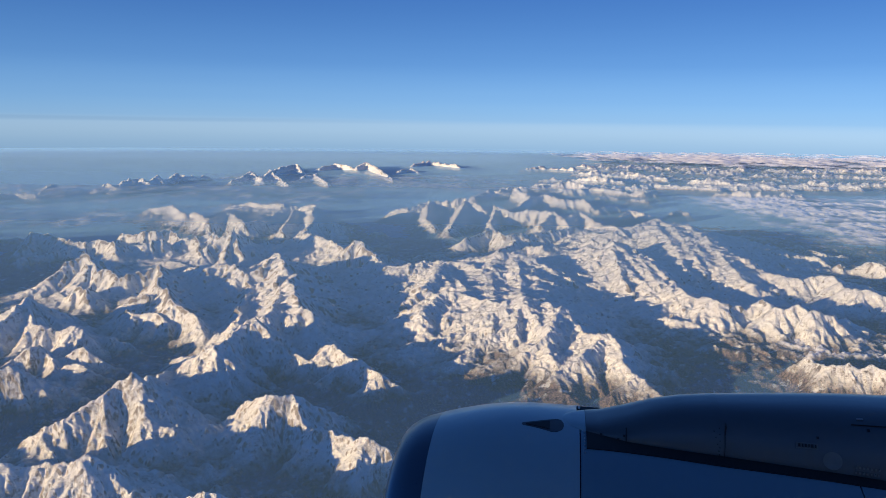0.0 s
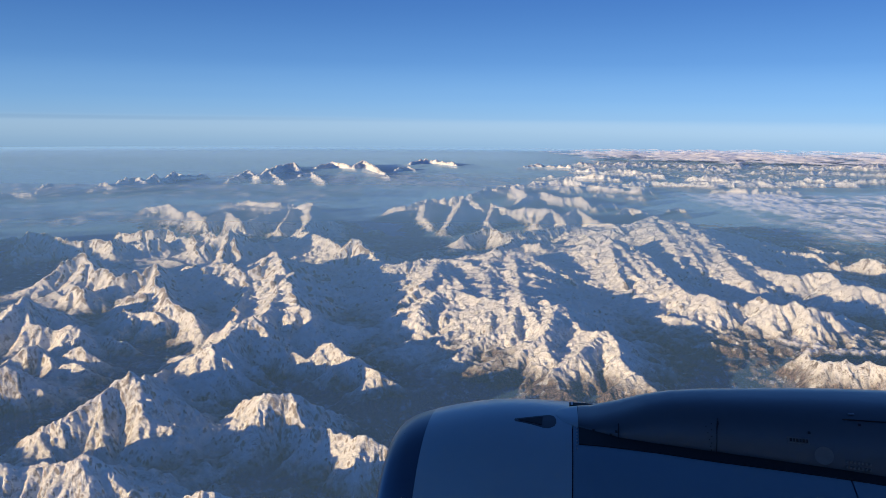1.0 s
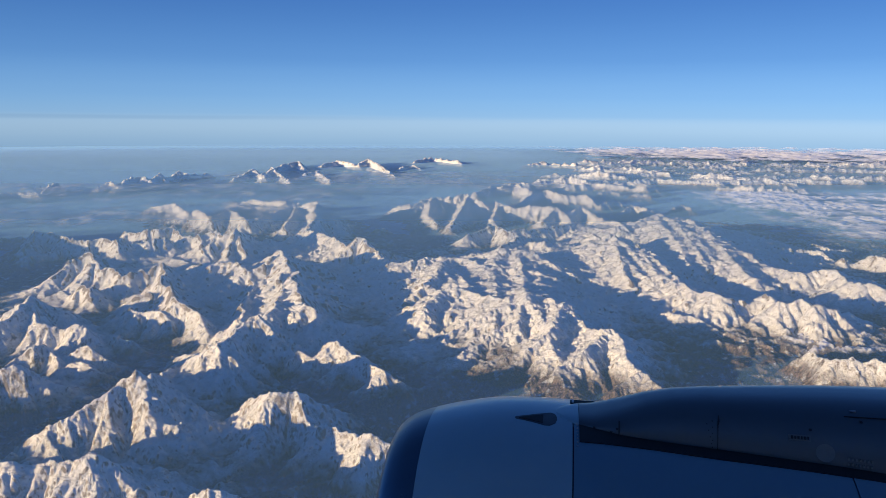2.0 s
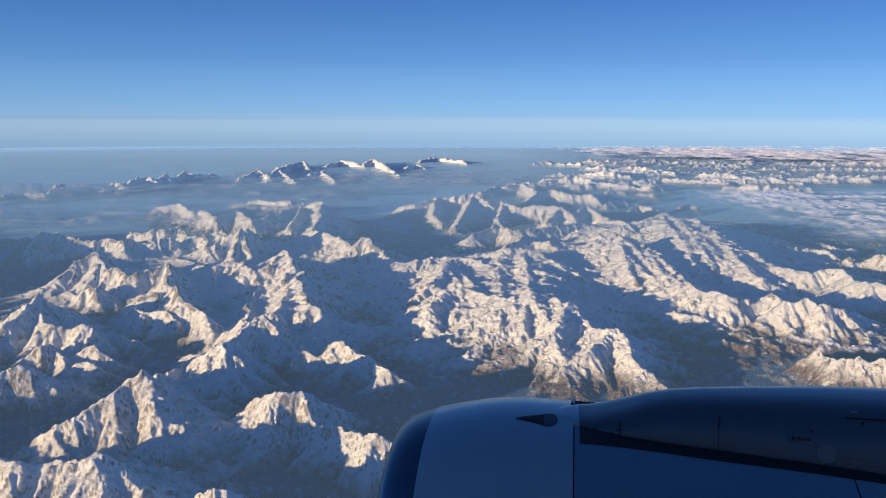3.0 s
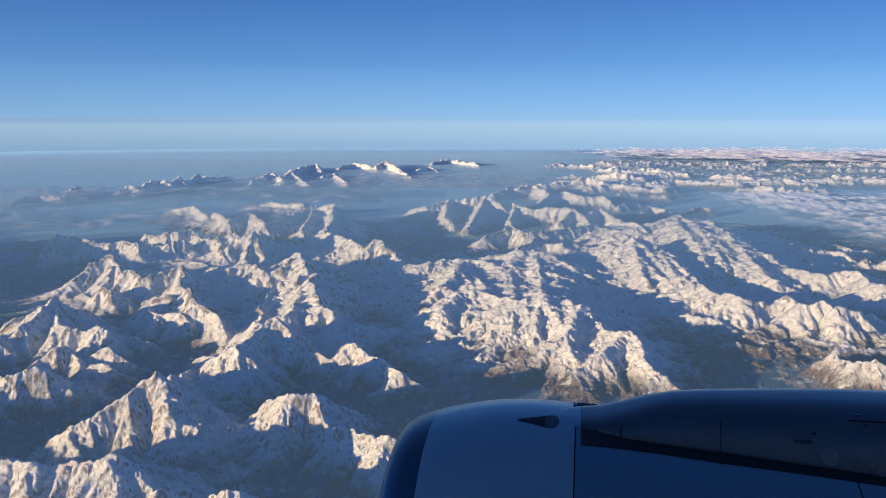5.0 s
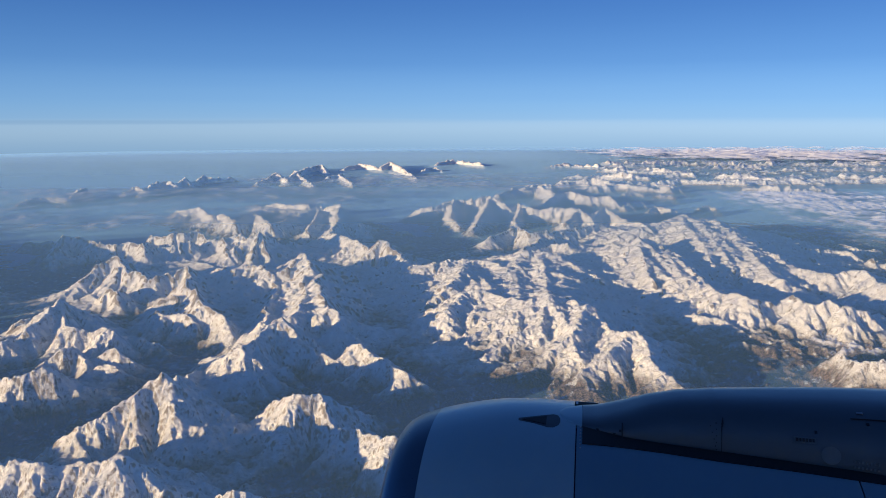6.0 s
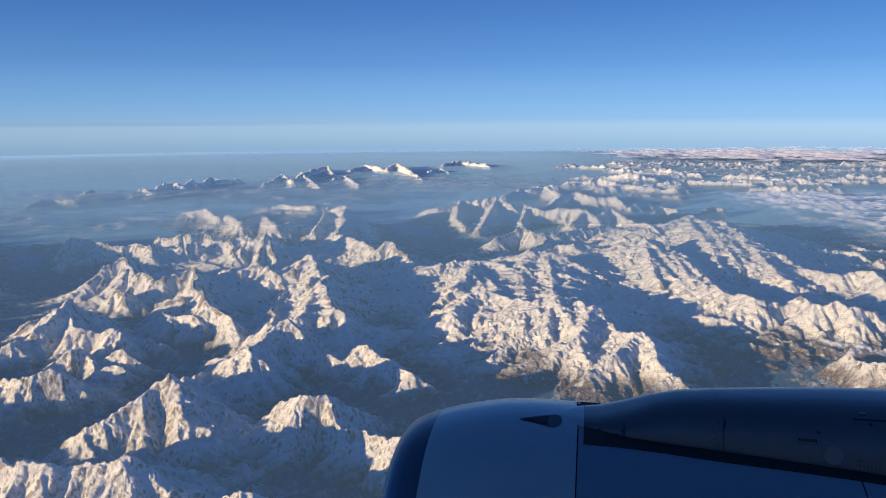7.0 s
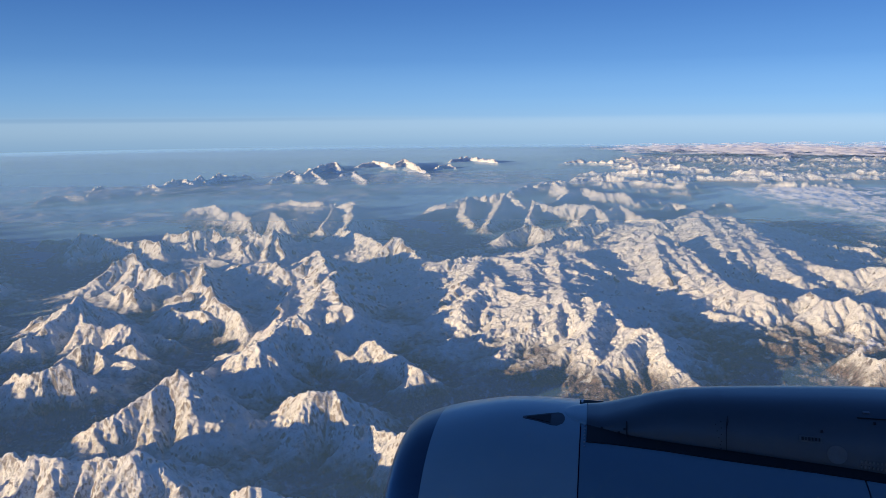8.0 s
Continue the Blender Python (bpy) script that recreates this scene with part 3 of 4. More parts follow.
crest("high_ridge", 2.0, [(328, 900, 52), (312, 800, 49), (300, 720, 44)])
crest("white_massif", 1.9, [(205, 790, 54), (202, 700, 47), (205, 640, 42), (215, 590, 40)])
crest("centre_range", 0.79, [(-68, 1301, 34), (-34, 1301, 38), (-12, 1340, 44), (19, 1341, 47), (47, 1342, 50), (64, 1354, 51), (85, 1254, 46), (106, 1282, 46), (129, 1211, 44), (174, 1201, 47), (200, 1194, 46), (203, 1107, 42), (242, 1201, 47), (246, 1148, 44), (251, 1068, 41), (266, 1030, 42)])
crest("centre_range", 0.7, [(64, 1342, 50), (43, 1165, 42), (26, 1073, 32)])
crest("centre_range", 0.7, [(-4, 1341, 45), (-8, 1177, 36), (5, 1119, 30)])
crest("centre_range", 0.7, [(114, 1273, 45), (93, 1141, 36)])
crest("centre_range", 0.7, [(197, 1186, 45), (165, 1091, 38)])
crest("centre_low", 0.7, [(40, 946, 34), (62, 973, 42), (83, 999, 43), (98, 954, 41), (127, 973, 42), (170, 1008, 41), (215, 1045, 40)])
crest("centre_low", 0.7, [(77, 851, 38), (110, 913, 42), (150, 939, 41)])
crest("centre_low", 0.79, [(93, 831, 36), (111, 855, 44), (130, 843, 44), (151, 855, 42), (168, 863, 36)])
crest("back_range", 0.7, [(92, 1570, 34), (134, 1656, 40), (153, 1649, 38), (193, 1725, 46), (202, 1570, 40), (216, 1583, 34)])
crest("back_range", 0.8, [(181, 1439, 34), (207, 1518, 40), (239, 1541, 45), (257, 1466, 38), (306, 1468, 39), (309, 1416, 32)])
crest("back_range", 0.6, [(311, 1365, 32), (332, 1387, 35), (355, 1406, 33)])
crest("back_range", 0.6, [(334, 1283, 30), (359, 1328, 35), (376, 1292, 35), (402, 1300, 28)])
crest("back_range", 0.5, [(446, 1354, 28), (473, 1384, 31), (481, 1363, 27)])
crest("back_range", 0.5, [(371, 1635, 28), (402, 1657, 31), (415, 1648, 28)])
crest("back_range", 0.5, [(431, 1600, 30), (463, 1605, 32), (465, 1570, 28)])
crest("east_range", 0.53, [(401, 977, 30), (403, 934, 33), (399, 883, 34), (408, 878, 39), (412, 845, 37), (443, 853, 37), (455, 837, 35), (463, 828, 28)])
crest("east_range", 0.53, [(454, 810, 32), (457, 807, 39), (460, 801, 35), (471, 801, 26)])
crest("east_range", 0.53, [(470, 798, 31), (484, 799, 41), (494, 777, 38)])
crest("east_range", 0.45, [(495, 957, 27), (492, 895, 30), (521, 899, 30)])
crest("corner_massif", 0.8, [(228, 466, 16), (235, 462, 28), (245, 461, 37), (247, 455, 35), (247, 437, 37), (259, 435, 41), (264, 431, 39), (272, 432, 41), (286, 418, 38)])
crest("corner_massif", 0.8, [(248, 438, 36), (243, 438, 24), (242, 441, 10)])
crest("corner_massif", 0.8, [(259, 435, 40), (257, 432, 26), (252, 431, 12)])
crest("corner_massif", 0.8, [(271, 430, 40), (272, 429, 18)])
crest("corner_massif", 0.7, [(245, 459, 36), (236, 454, 24), (235, 461, 10)])
crest("corner_low", 0.6, [(286, 532, 21), (295, 527, 25), (310, 538, 20)])
crest("corner_low", 0.7, [(321, 538, 24), (326, 535, 28), (344, 532, 30)])
crest("lone_snow", 0.5, [(136, 608, 22), (143, 612, 20), (152, 612, 14)])
crest("lone_snow", 0.6, [(156, 537, 20), (162, 531, 24), (171, 540, 16)])
crest("far_west", 0.6, [(-904, 1510, 28), (-893, 1543, 33), (-871, 1557, 34), (-826, 1561, 30)])
crest("far_west", 0.6, [(-843, 1602, 31), (-863, 1676, 37), (-877, 1726, 38), (-833, 1668, 30)])
crest("far_west", 0.7, [(-759, 1671, 31), (-766, 1759, 38), (-713, 1673, 36), (-745, 1831, 42), (-721, 1842, 44), (-680, 1785, 40), (-712, 1934, 46), (-663, 1836, 36)])
crest("far_west", 0.7, [(-684, 1917, 34), (-723, 2114, 40), (-676, 2048, 35), (-645, 2116, 35)])
crest("far_mid", 0.7, [(-526, 1944, 32), (-513, 2021, 40), (-526, 2152, 44), (-447, 1963, 38), (-477, 2200, 46), (-420, 2021, 40), (-362, 1876, 30)])
crest("far_mid", 0.7, [(-472, 2179, 44), (-485, 2446, 44), (-459, 2530, 47), (-401, 2303, 38)])
crest("far_mid", 0.7, [(-361, 2073, 38), (-332, 2133, 42), (-263, 1887, 32)])
crest("far_mid", 0.7, [(-370, 2451, 40), (-341, 2605, 47), (-270, 2498, 43)])
crest("far_mid", 0.7, [(-250, 2482, 42), (-235, 2665, 50), (-171, 2381, 44), (-108, 2068, 32)])
crest("far_mid", 0.7, [(-104, 2361, 38), (-79, 2467, 41), (-40, 2400, 32)])
crest("far_mid", 0.7, [(-75, 2743, 40), (-9, 2907, 47), (99, 2702, 40)])
pick = np.random.RandomState(8)
for n in range(30):
    y = pick.uniform(1720, 2880)
    x = y * pick.uniform(0.08, 0.60)
    chain_points = []
    for m in range(5):
        chain_points.append((x, y, pick.uniform(33, 47) if m % 2 else pick.uniform(27, 38)))
        x, y = x + pick.uniform(30, 75), y + pick.uniform(-55, 45)
    crest("far_east", 0.75, chain_points)
# Unseen ridges added left of the view, only to shade the western slopes.
crest("west_outer", 0.9, [(-470, 420, 50), (-400, 310, 50), (-330, 225, 46), (-290, 170, 42)])
crest("west_outer", 0.9, [(-720, 930, 60), (-640, 790, 66), (-570, 690, 66), (-515, 605, 58)])

relief = np.clip((land - 0.8 * high_floor) / 22, 0.22, 1)
land += relief * (1 - 0.45 * soft_step(gx, -20, 40)) * (5.0 * (ridged(wx / 34, wy / 34, 5, 70, 0.6) - 0.4) + 2.2 * (ridged(wx / 12, wy / 12, 4, 90, 0.6) - 0.45))
land += relief * soft_step(gy, 1300, 1700) * 12.0 * (ridged(wx / 46, wy / 40, 5, 75, 0.62) - 0.5)
land = np.where(land < 1.5, 1.5 + 0.15 * (land - 1.5), land)


def shifted(pad, i, j):
    return pad[1 + i:pad.shape[0] - 1 + i, 1 + j:pad.shape[1] - 1 + j]


def wear(z, cell, steps, power, talus):
    """Let water run down the steepest way, cut its bed the deeper the more it gathers, and let slopes slide that are too steep."""
    z = z.astype(np.float32).copy()
    here = np.arange(z.size).reshape(z.shape)
    flow = np.ones(z.size, dtype=np.float32)
    ways = [(i, j) for i in (-1, 0, 1) for j in (-1, 0, 1) if i or j]
    for n in range(steps):
        pad = np.pad(z, 1, mode="edge")
        best, to = np.zeros_like(z), here.copy()
        low = np.full_like(z, 1e9)
        for i, j in ways:
            near = shifted(pad, i, j)
            fall = (z - near) / np.float32(cell * math.hypot(i, j))
            hit = fall > best
            best[hit] = fall[hit]
            to[hit] = (here[hit] + i * z.shape[1] + j)
            low = np.minimum(low, near)
        to = np.clip(to, 0, z.size - 1).ravel()
        moving = best.ravel() > 0
        src, dst = np.flatnonzero(moving), to[moving]
        for m in range(12):
            flow = 1 + np.bincount(dst, weights=flow[src], minlength=z.size).astype(np.float32)
        cut = power * np.sqrt(np.minimum(flow, 4000)).reshape(z.shape) * cell * best
        slide = 0.22 * cell * np.maximum(best - talus, 0)
        drop = np.minimum(cut + slide, 0.4 * cell * best)
        z -= drop
        z += np.bincount(dst, weights=(np.minimum(slide, drop)).ravel()[src], minlength=z.size).reshape(z.shape).astype(np.float32) * 0.7
        pit = z < low
        z[pit] += 0.5 * (low[pit] - z[pit])
    return z


def halve(z):
    n, m = z.shape[0] // 2 * 2, z.shape[1] // 2 * 2
    return 0.25 * (z[0:n:2, 0:m:2] + z[1:n:2, 0:m:2] + z[0:n:2, 1:m:2] + z[1:n:2, 1:m:2])


def sample(z, u, v):
    """Smooth reading of a grid between its points."""
    i, j = np.floor(u).astype(np.int32), np.floor(v).astype(np.int32)
    f, g = (u - i).astype(np.float32), (v - j).astype(np.float32)

    def weights(t):
        return (-0.5 * t + t * t - 0.5 * t ** 3, 1 - 2.5 * t * t + 1.5 * t ** 3, 0.5 * t + 2 * t * t - 1.5 * t ** 3, -0.5 * t * t + 0.5 * t ** 3)

    total = np.zeros(u.shape, dtype=np.float32)
    for a, wa in enumerate(weights(f)):
        ia = np.clip(i + a - 1, 0, z.shape[0] - 1)
        for b, wb in enumerate(weights(g)):
            total += wa * wb * z[ia, np.clip(j + b - 1, 0, z.shape[1] - 1)]
    return total


def regrid(z, n, m, scale, ou, ov):
    """The grid z read at n by m points, scale cells apart, from the offset (ou, ov)."""
    u, v = np.meshgrid(ou + scale * np.arange(n), ov + scale * np.arange(m), indexing="ij")
    return sample(z, u.ravel(), v.ravel()).reshape(n, m)


def steepness_of(z):
    """How strongly the small relief shows: less on the valley floors."""
    return np.clip((z - 6) / 25, 0.15, 1)


def hump(z):
    """Ribs above, gullies below zero."""
    pad = np.pad(z, 2, mode="edge")
    total = np.zeros_like(z)
    for i in range(5):
        for j in range(5):
            total += pad[i:i + z.shape[0], j:j + z.shape[1]]
    return z - total / 25


rock = land[:GRID_N].reshape(NX, NY).astype(np.float32)
half, quarter = halve(rock), halve(halve(rock))
worn = wear(quarter, 4 * CELL, 90, 0.0035, 1.25)
half += regrid(worn - quarter, half.shape[0], half.shape[1], 0.5, -0.25, -0.25)
worn = wear(half, 2 * CELL, 50, 0.006, 1.35)
rock += regrid(worn - halve(rock), NX, NY, 0.5, -0.25, -0.25)
rock += steepness_of(rock) * 0.9 * (ridged((sx + 9 * fbm(sx / 40, sy / 40, 2, 7)) / 9, sy / 9, 4, 88, 0.6) - 0.45)
rock = wear(rock, CELL, 24, 0.006, 1.4)
rock += steepness_of(rock) * 0.8 * (ridged(sx / 5.5, sy / 5.5, 3, 92, 0.6) - 0.45)
# the nearest mountains on a finer grid
NEAR_X, NEAR_Y, NEAR_N, NEAR_M = -340.0, 233.4, 960, 480
near_rock = regrid(rock, NEAR_N, NEAR_M, 0.5, (NEAR_X - GRID_X) / CELL, (NEAR_Y - GRID_Y) / CELL)
ax, ay = np.meshgrid(NEAR_X + 0.7 * np.arange(NEAR_N, dtype=np.float32), NEAR_Y + 0.7 * np.arange(NEAR_M, dtype=np.float32), indexing="ij")
near_rock += steepness_of(near_rock) * 1.1 * (ridged(ax / 4, ay / 4, 4, 85, 0.66) - 0.45)
near_rock = wear(near_rock, 0.7, 10, 0.006, 1.8)
near_rock += steepness_of(near_rock) * 0.4 * (ridged(ax / 2.6, ay / 2.6, 2, 95, 0.6) - 0.45)

height = np.empty(px_all.shape, dtype=np.float32)
height[outside] = land[FAR_N:]
chain = land[GRID_N:FAR_N].reshape(FX, FY).astype(np.float32)
chain_half = halve(chain)
chain += regrid(wear(chain_half, 2 * FAR, 40, 0.005, 1.2) - chain_half, FX, FY, 0.5, -0.25, -0.25)
chain = wear(chain, FAR, 25, 0.006, 1.3)
fu, fv = (px_all[beyond] - FAR_X) / FAR, (py_all[beyond] - FAR_Y) / FAR
height[beyond] = sample(chain, fu, fv)
height[inside] = sample(rock, (px_all[inside] - GRID_X) / CELL, (py_all[inside] - GRID_Y) / CELL)
u, v = (px_all - NEAR_X) / 0.7, (py_all - NEAR_Y) / 0.7
close = np.flatnonzero((u > 1) & (u < NEAR_N - 2) & (v > 1) & (v < NEAR_M - 2))
rim = np.minimum(np.minimum(u[close], NEAR_N - u[close]), np.minimum(v[close], NEAR_M - v[close]))
k = soft_step(rim, 4, 40)
ribs = np.full(px_all.shape, 0.45, dtype=np.float32)
ribs[beyond] = 0.45 + 0.3 * sample(hump(chain), fu, fv)
ribs[inside] = 0.45 + 1.0 * sample(hump(rock), (px_all[inside] - GRID_X) / CELL, (py_all[inside] - GRID_Y) / CELL)
ribs[close] += k * (0.45 + 0.45 * sample(hump(near_rock), u[close], v[close]) - ribs[close])
ribs = np.clip(ribs, -0.6, 1.5)
height[close] += k * (sample(near_rock, u[close], v[close]) - height[close])
nearest = np.empty(px_all.shape, dtype=np.int64)
nearest[outside] = FAR_N + np.arange(len(outside))
nearest[beyond] = GRID_N + np.rint(fu).astype(np.int64) * FY + np.rint(fv).astype(np.int64)
nearest[inside] = np.rint((px_all[inside] - GRID_X) / CELL).astype(np.int64) * NY + np.rint((py_all[inside] - GRID_Y) / CELL).astype(np.int64)
streak, owner, land = ribs, owner[nearest], height

# normals of the whole sheet
P3 = np.stack((GX, GY, land.reshape(shape)), axis=-1)
du = np.gradient(P3, axis=0)
dv = (np.roll(P3, -1, axis=1) - np.roll(P3, 1, axis=1))
NN = np.cross(dv, du)
NN /= np.linalg.norm(NN, axis=-1, keepdims=True) + 1e-12
NN *= np.sign(NN[..., 2:3])
P3, NN = P3.reshape(-1, 3), NN.reshape(-1, 3)

rows_n, cols_n = shape
ii, jj = np.meshgrid(np.arange(rows_n - 1), np.arange(cols_n), indexing="ij")
j2 = (jj + 1) % cols_n
quads = np.stack((ii * cols_n + jj, (ii + 1) * cols_n + jj, (ii + 1) * cols_n + j2, ii * cols_n + j2), axis=-1).reshape(-1, 4)
quads = quads[:, ::-1]
face_owner = owner[quads].max(axis=1)


def sheet(name, faces, points, normals, material, attribute=None):
    """A mesh object from whole arrays of faces and points."""
    used, back = np.unique(faces, return_inverse=True)
    back = back.reshape(-1).astype(np.int32)
    me = bpy.data.meshes.new(name)
    me.vertices.add(len(used))
    me.vertices.foreach_set("co", points[used].astype(np.float32).ravel())
    me.loops.add(len(back))
    me.loops.foreach_set("vertex_index", back)
    me.polygons.add(len(faces))
    me.polygons.foreach_set("loop_start", np.arange(0, len(back), 4, dtype=np.int32))
    me.update(calc_edges=True)
    me.polygons.foreach_set("use_smooth", np.ones(len(faces), dtype=bool))
    if attribute is not None:
        at = me.attributes.new(attribute[0], "FLOAT", "POINT")
        at.data.foreach_set("value", attribute[1][used].astype(np.float32))
    if normals is not None:
        me.normals_split_custom_set_from_vertices(normals[used].tolist())
    me.materials.append(material)
    return new(name, me)


SNOW = snow_land()
ground = sheet("ground", quads[face_owner < 0], P3, NN, SNOW, ("streak", streak))
tagged(ground, "snow-covered valley floors with dark forest and brown turf", "ground", kind="structure")
LABELS = {
    "pyramid": "snowy pyramid peak with one sunlit face and shaded flank",
    "horn_range": "jagged snowy range with a sharp horn-shaped summit",
    "ice_ridge": "broad glacier ridge with sunlit snow slopes and sharp edge",
    "bright_wall": "sunlit rocky snow wall with gullies above a shaded valley",
    "plateau": "wide sunlit snow plateau with rock bands",
    "brown_massif": "sunlit snowy massif with brown bare lower slopes",
    "white_massif": "large sunlit snow massif with rock spurs",
    "high_ridge": "long high snow ridge with shaded hollows",
    "twin_peak": "steep striped rock peak with snow gullies",
    "near_crag": "craggy sunlit snow ridge with rocky ribs",
    "corner_massif": "snowy massif with steep gullied slopes and cloud on top",
}
SIZES = np.bincount(face_owner[face_owner >= 0], minlength=len(MASSIFS))
for n, key in enumerate(MASSIFS):
    if SIZES[n] == 0:
        continue
    ob = sheet("mountain", quads[face_owner == n], P3, NN, SNOW, ("streak", streak))
    far = key.startswith(("far", "back", "east"))
    # the unseen shade-casting ridge falls under the general label too
    tagged(ob, LABELS.get(key, "distant snow-capped mountain chain above hazy lowland" if far else "snow-covered rocky mountain ridge, partly in shade"),
           "mountain", group="far snowy mountains" if far else "snowy mountains")


# ---------------------------------------------------------------- air, cloud and sky
def flat_air(name, z, material, y0=-2500, y1=4900, half=4200):
    xs, ys = np.linspace(-half, half, 3), np.linspace(y0, y1, 3)
    A, B = np.meshgrid(xs, ys, indexing="ij")
    pts = np.stack((A.ravel(), B.ravel(), np.full(9, float(z))), axis=-1)
    f = [(i * 3 + j, (i + 1) * 3 + j, (i + 1) * 3 + j + 1, i * 3 + j + 1) for i in range(2) for j in range(2)]
    ob = sheet(name, np.array(f), pts, None, material)
    return tagged(ob, "flat sheet painted as thin blue haze over valleys, peaks and plain", "haze", kind="stuff")


# Distance haze put into sheet colours; the one at 72 lies over all peaks.
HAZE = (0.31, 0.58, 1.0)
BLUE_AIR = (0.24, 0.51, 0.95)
flat_air("haze_sheet", 9, haze_air("haze_low", BLUE_AIR, 0.30, 0.85, 350, 1500, 0.20, 0.006, 0.85, 0.8))
flat_air("haze_sheet", 18, haze_air("haze_mid", BLUE_AIR, 0.14, 0.45, 400, 2000, 0.12, 0.004, 0.6, 0.6))
flat_air("haze_sheet", 72, haze_air("haze_top", BLUE_AIR, 0.14, 0.38, 300, 900, 0.04, 0.003, 0.38, 1.0, (1000.0, 2500.0)))
flat_air("haze_sheet", 27, haze_air("haze_high", HAZE, 0.0, 0.93, 1300, 4200, 0.1, 0.003, 0.93, 0.4, (3100.0, 5400.0)))


def cloud_deck(name, x0, x1, y0, y1, base, puff, size, step, gap, seed, material, label):
    """A bumpy cloud layer; its cover thins to gaps."""
    xs, ys = np.arange(x0, x1, step), np.arange(y0, y1, step)
    A, B = np.meshgrid(xs, ys, indexing="ij")
    a, b = A.ravel(), B.ravel()
    n = fbm(a / size, b / (size * 1.6), 5, seed, 0.55)
    billow = 1 - np.abs(fbm(a / (size * 0.5), b / (size * 0.6), 4, seed + 20))
    wide = fbm(a / (size * 6), b / (size * 6), 2, seed + 40)
    edge = np.minimum.reduce([soft_step(a, x0, x0 + (x1 - x0) * 0.3), soft_step(-a, -x1, -x1 + (x1 - x0) * 0.1),
                              soft_step(b, y0, y0 + (y1 - y0) * 0.2), soft_step(-b, -y1, -y1 + (y1 - y0) * 0.2)])
    cover = np.clip(0.5 + 0.45 * n + 0.35 * wide - gap, 0, 1) * edge
    z = base + puff * cover * billow
    pts = np.stack((a, b, z), axis=-1)
    nx, ny = A.shape
    I, J = np.meshgrid(np.arange(nx - 1), np.arange(ny - 1), indexing="ij")
    q = np.stack((I * ny + J, (I + 1) * ny + J, (I + 1) * ny + J + 1, I * ny + J + 1), axis=-1).reshape(-1, 4)
    q = q[cover[q].max(axis=1) > 0.06]
    return tagged(sheet(name, q, pts, None, material, ("cover", cover)), label, "cloud", kind="stuff")


CLOUD = cloud_white("cloud_white", 0.22, 0.62, 0.05, 0.85)
DECK = cloud_white("cloud_grey", 0.15, 0.75, 0.03, 0.8, 0.9)
VEIL = cloud_white("cloud_veil", 0.15, 0.9, 0.02, 0.42, 0.10)
cloud_deck("cloud_deck", 430, 1250, 900, 1750, 24, 7, 36, 4.5, -0.06, 200, DECK, "broken deck of small white clouds over the lowland")
cloud_deck("cloud_veil", -1300, -120, 960, 1850, 28, 9, 70, 7.0, -0.02, 300, VEIL, "thin grey cloud veil over the lowland")
cloud_deck("cloud_veil", -800, 380, 1500, 2300, 28, 6, 60, 8.0, 0.06, 340, VEIL, "thin patchy mist over the far lowland")
cloud_deck("cloud_deck", 250, 2900, 2500, 4600, 34, 12, 110, 12.0, 0.0, 400, CLOUD, "far pale cloud streaks near the horizon")

cloud_deck("cloud_puff", 215, 310, 432, 486, 38, 6, 9, 0.9, 0.20, 500, CLOUD, "small white cloud resting on a snowy ridge")

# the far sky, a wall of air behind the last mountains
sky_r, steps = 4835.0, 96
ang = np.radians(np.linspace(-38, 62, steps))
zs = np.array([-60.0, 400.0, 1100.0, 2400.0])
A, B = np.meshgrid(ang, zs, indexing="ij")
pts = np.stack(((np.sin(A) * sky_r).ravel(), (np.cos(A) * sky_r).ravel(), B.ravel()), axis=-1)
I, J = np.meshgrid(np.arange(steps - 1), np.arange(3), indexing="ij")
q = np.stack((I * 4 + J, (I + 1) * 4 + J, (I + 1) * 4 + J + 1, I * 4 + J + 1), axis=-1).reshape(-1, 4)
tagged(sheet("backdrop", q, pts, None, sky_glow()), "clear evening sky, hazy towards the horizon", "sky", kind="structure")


# ---------------------------------------------------------------- aircraft
# a: metres aft of the window, b: outboard, c: up
YAW = -10.0
AIR = Matrix.Translation((0, 0, 180)) @ pose(0, 0, 0, 0, 0, YAW)
B0, C0, R0 = 4.15, -2.78, 1.08


def part(name, bm, material, parent, label="", smooth=True):
    me = bpy.data.meshes.new(name)
    bmesh.ops.recalc_face_normals(bm, faces=bm.faces[:])
    for f in bm.faces:
        f.smooth = smooth
    for e in bm.edges:
        e.smooth = e.calc_face_angle(0.0) < 0.6
    bm.to_mesh(me)
    bm.free()
    me.materials.append(material)
    ob = new(name, me)
    ob.parent = parent
    return tagged(ob, label)


def nacelle_r(a):
    """Outer radius of the nacelle along its length."""
    xs = [-1.055, -1.04, -1.01, -0.97, -0.932, -0.87, -0.806, -0.74, -0.60, -0.45, -0.25, 0.0, 0.6, 1.6, 2.6, 3.4]
    rs = [0.80, 0.860, 0.905, 0.936, 0.957, 0.981, 1.000, 1.018, 1.050, 1.077, 1.093, 1.093, 1.090, 1.08, 1.0, 0.86]
    a = min(max(a, xs[0]), xs[-1])
    i = min(max(int(np.searchsorted(xs, a)) - 1, 0), len(xs) - 2)
    slope = np.gradient(np.array(rs), np.array(xs))
    h = xs[i + 1] - xs[i]
    t = (a - xs[i]) / h
    return float((2 * t ** 3 - 3 * t * t + 1) * rs[i] + (t ** 3 - 2 * t * t + t) * h * slope[i]
                 + (3 * t * t - 2 * t ** 3) * rs[i + 1] + (t ** 3 - t * t) * h * slope[i + 1])


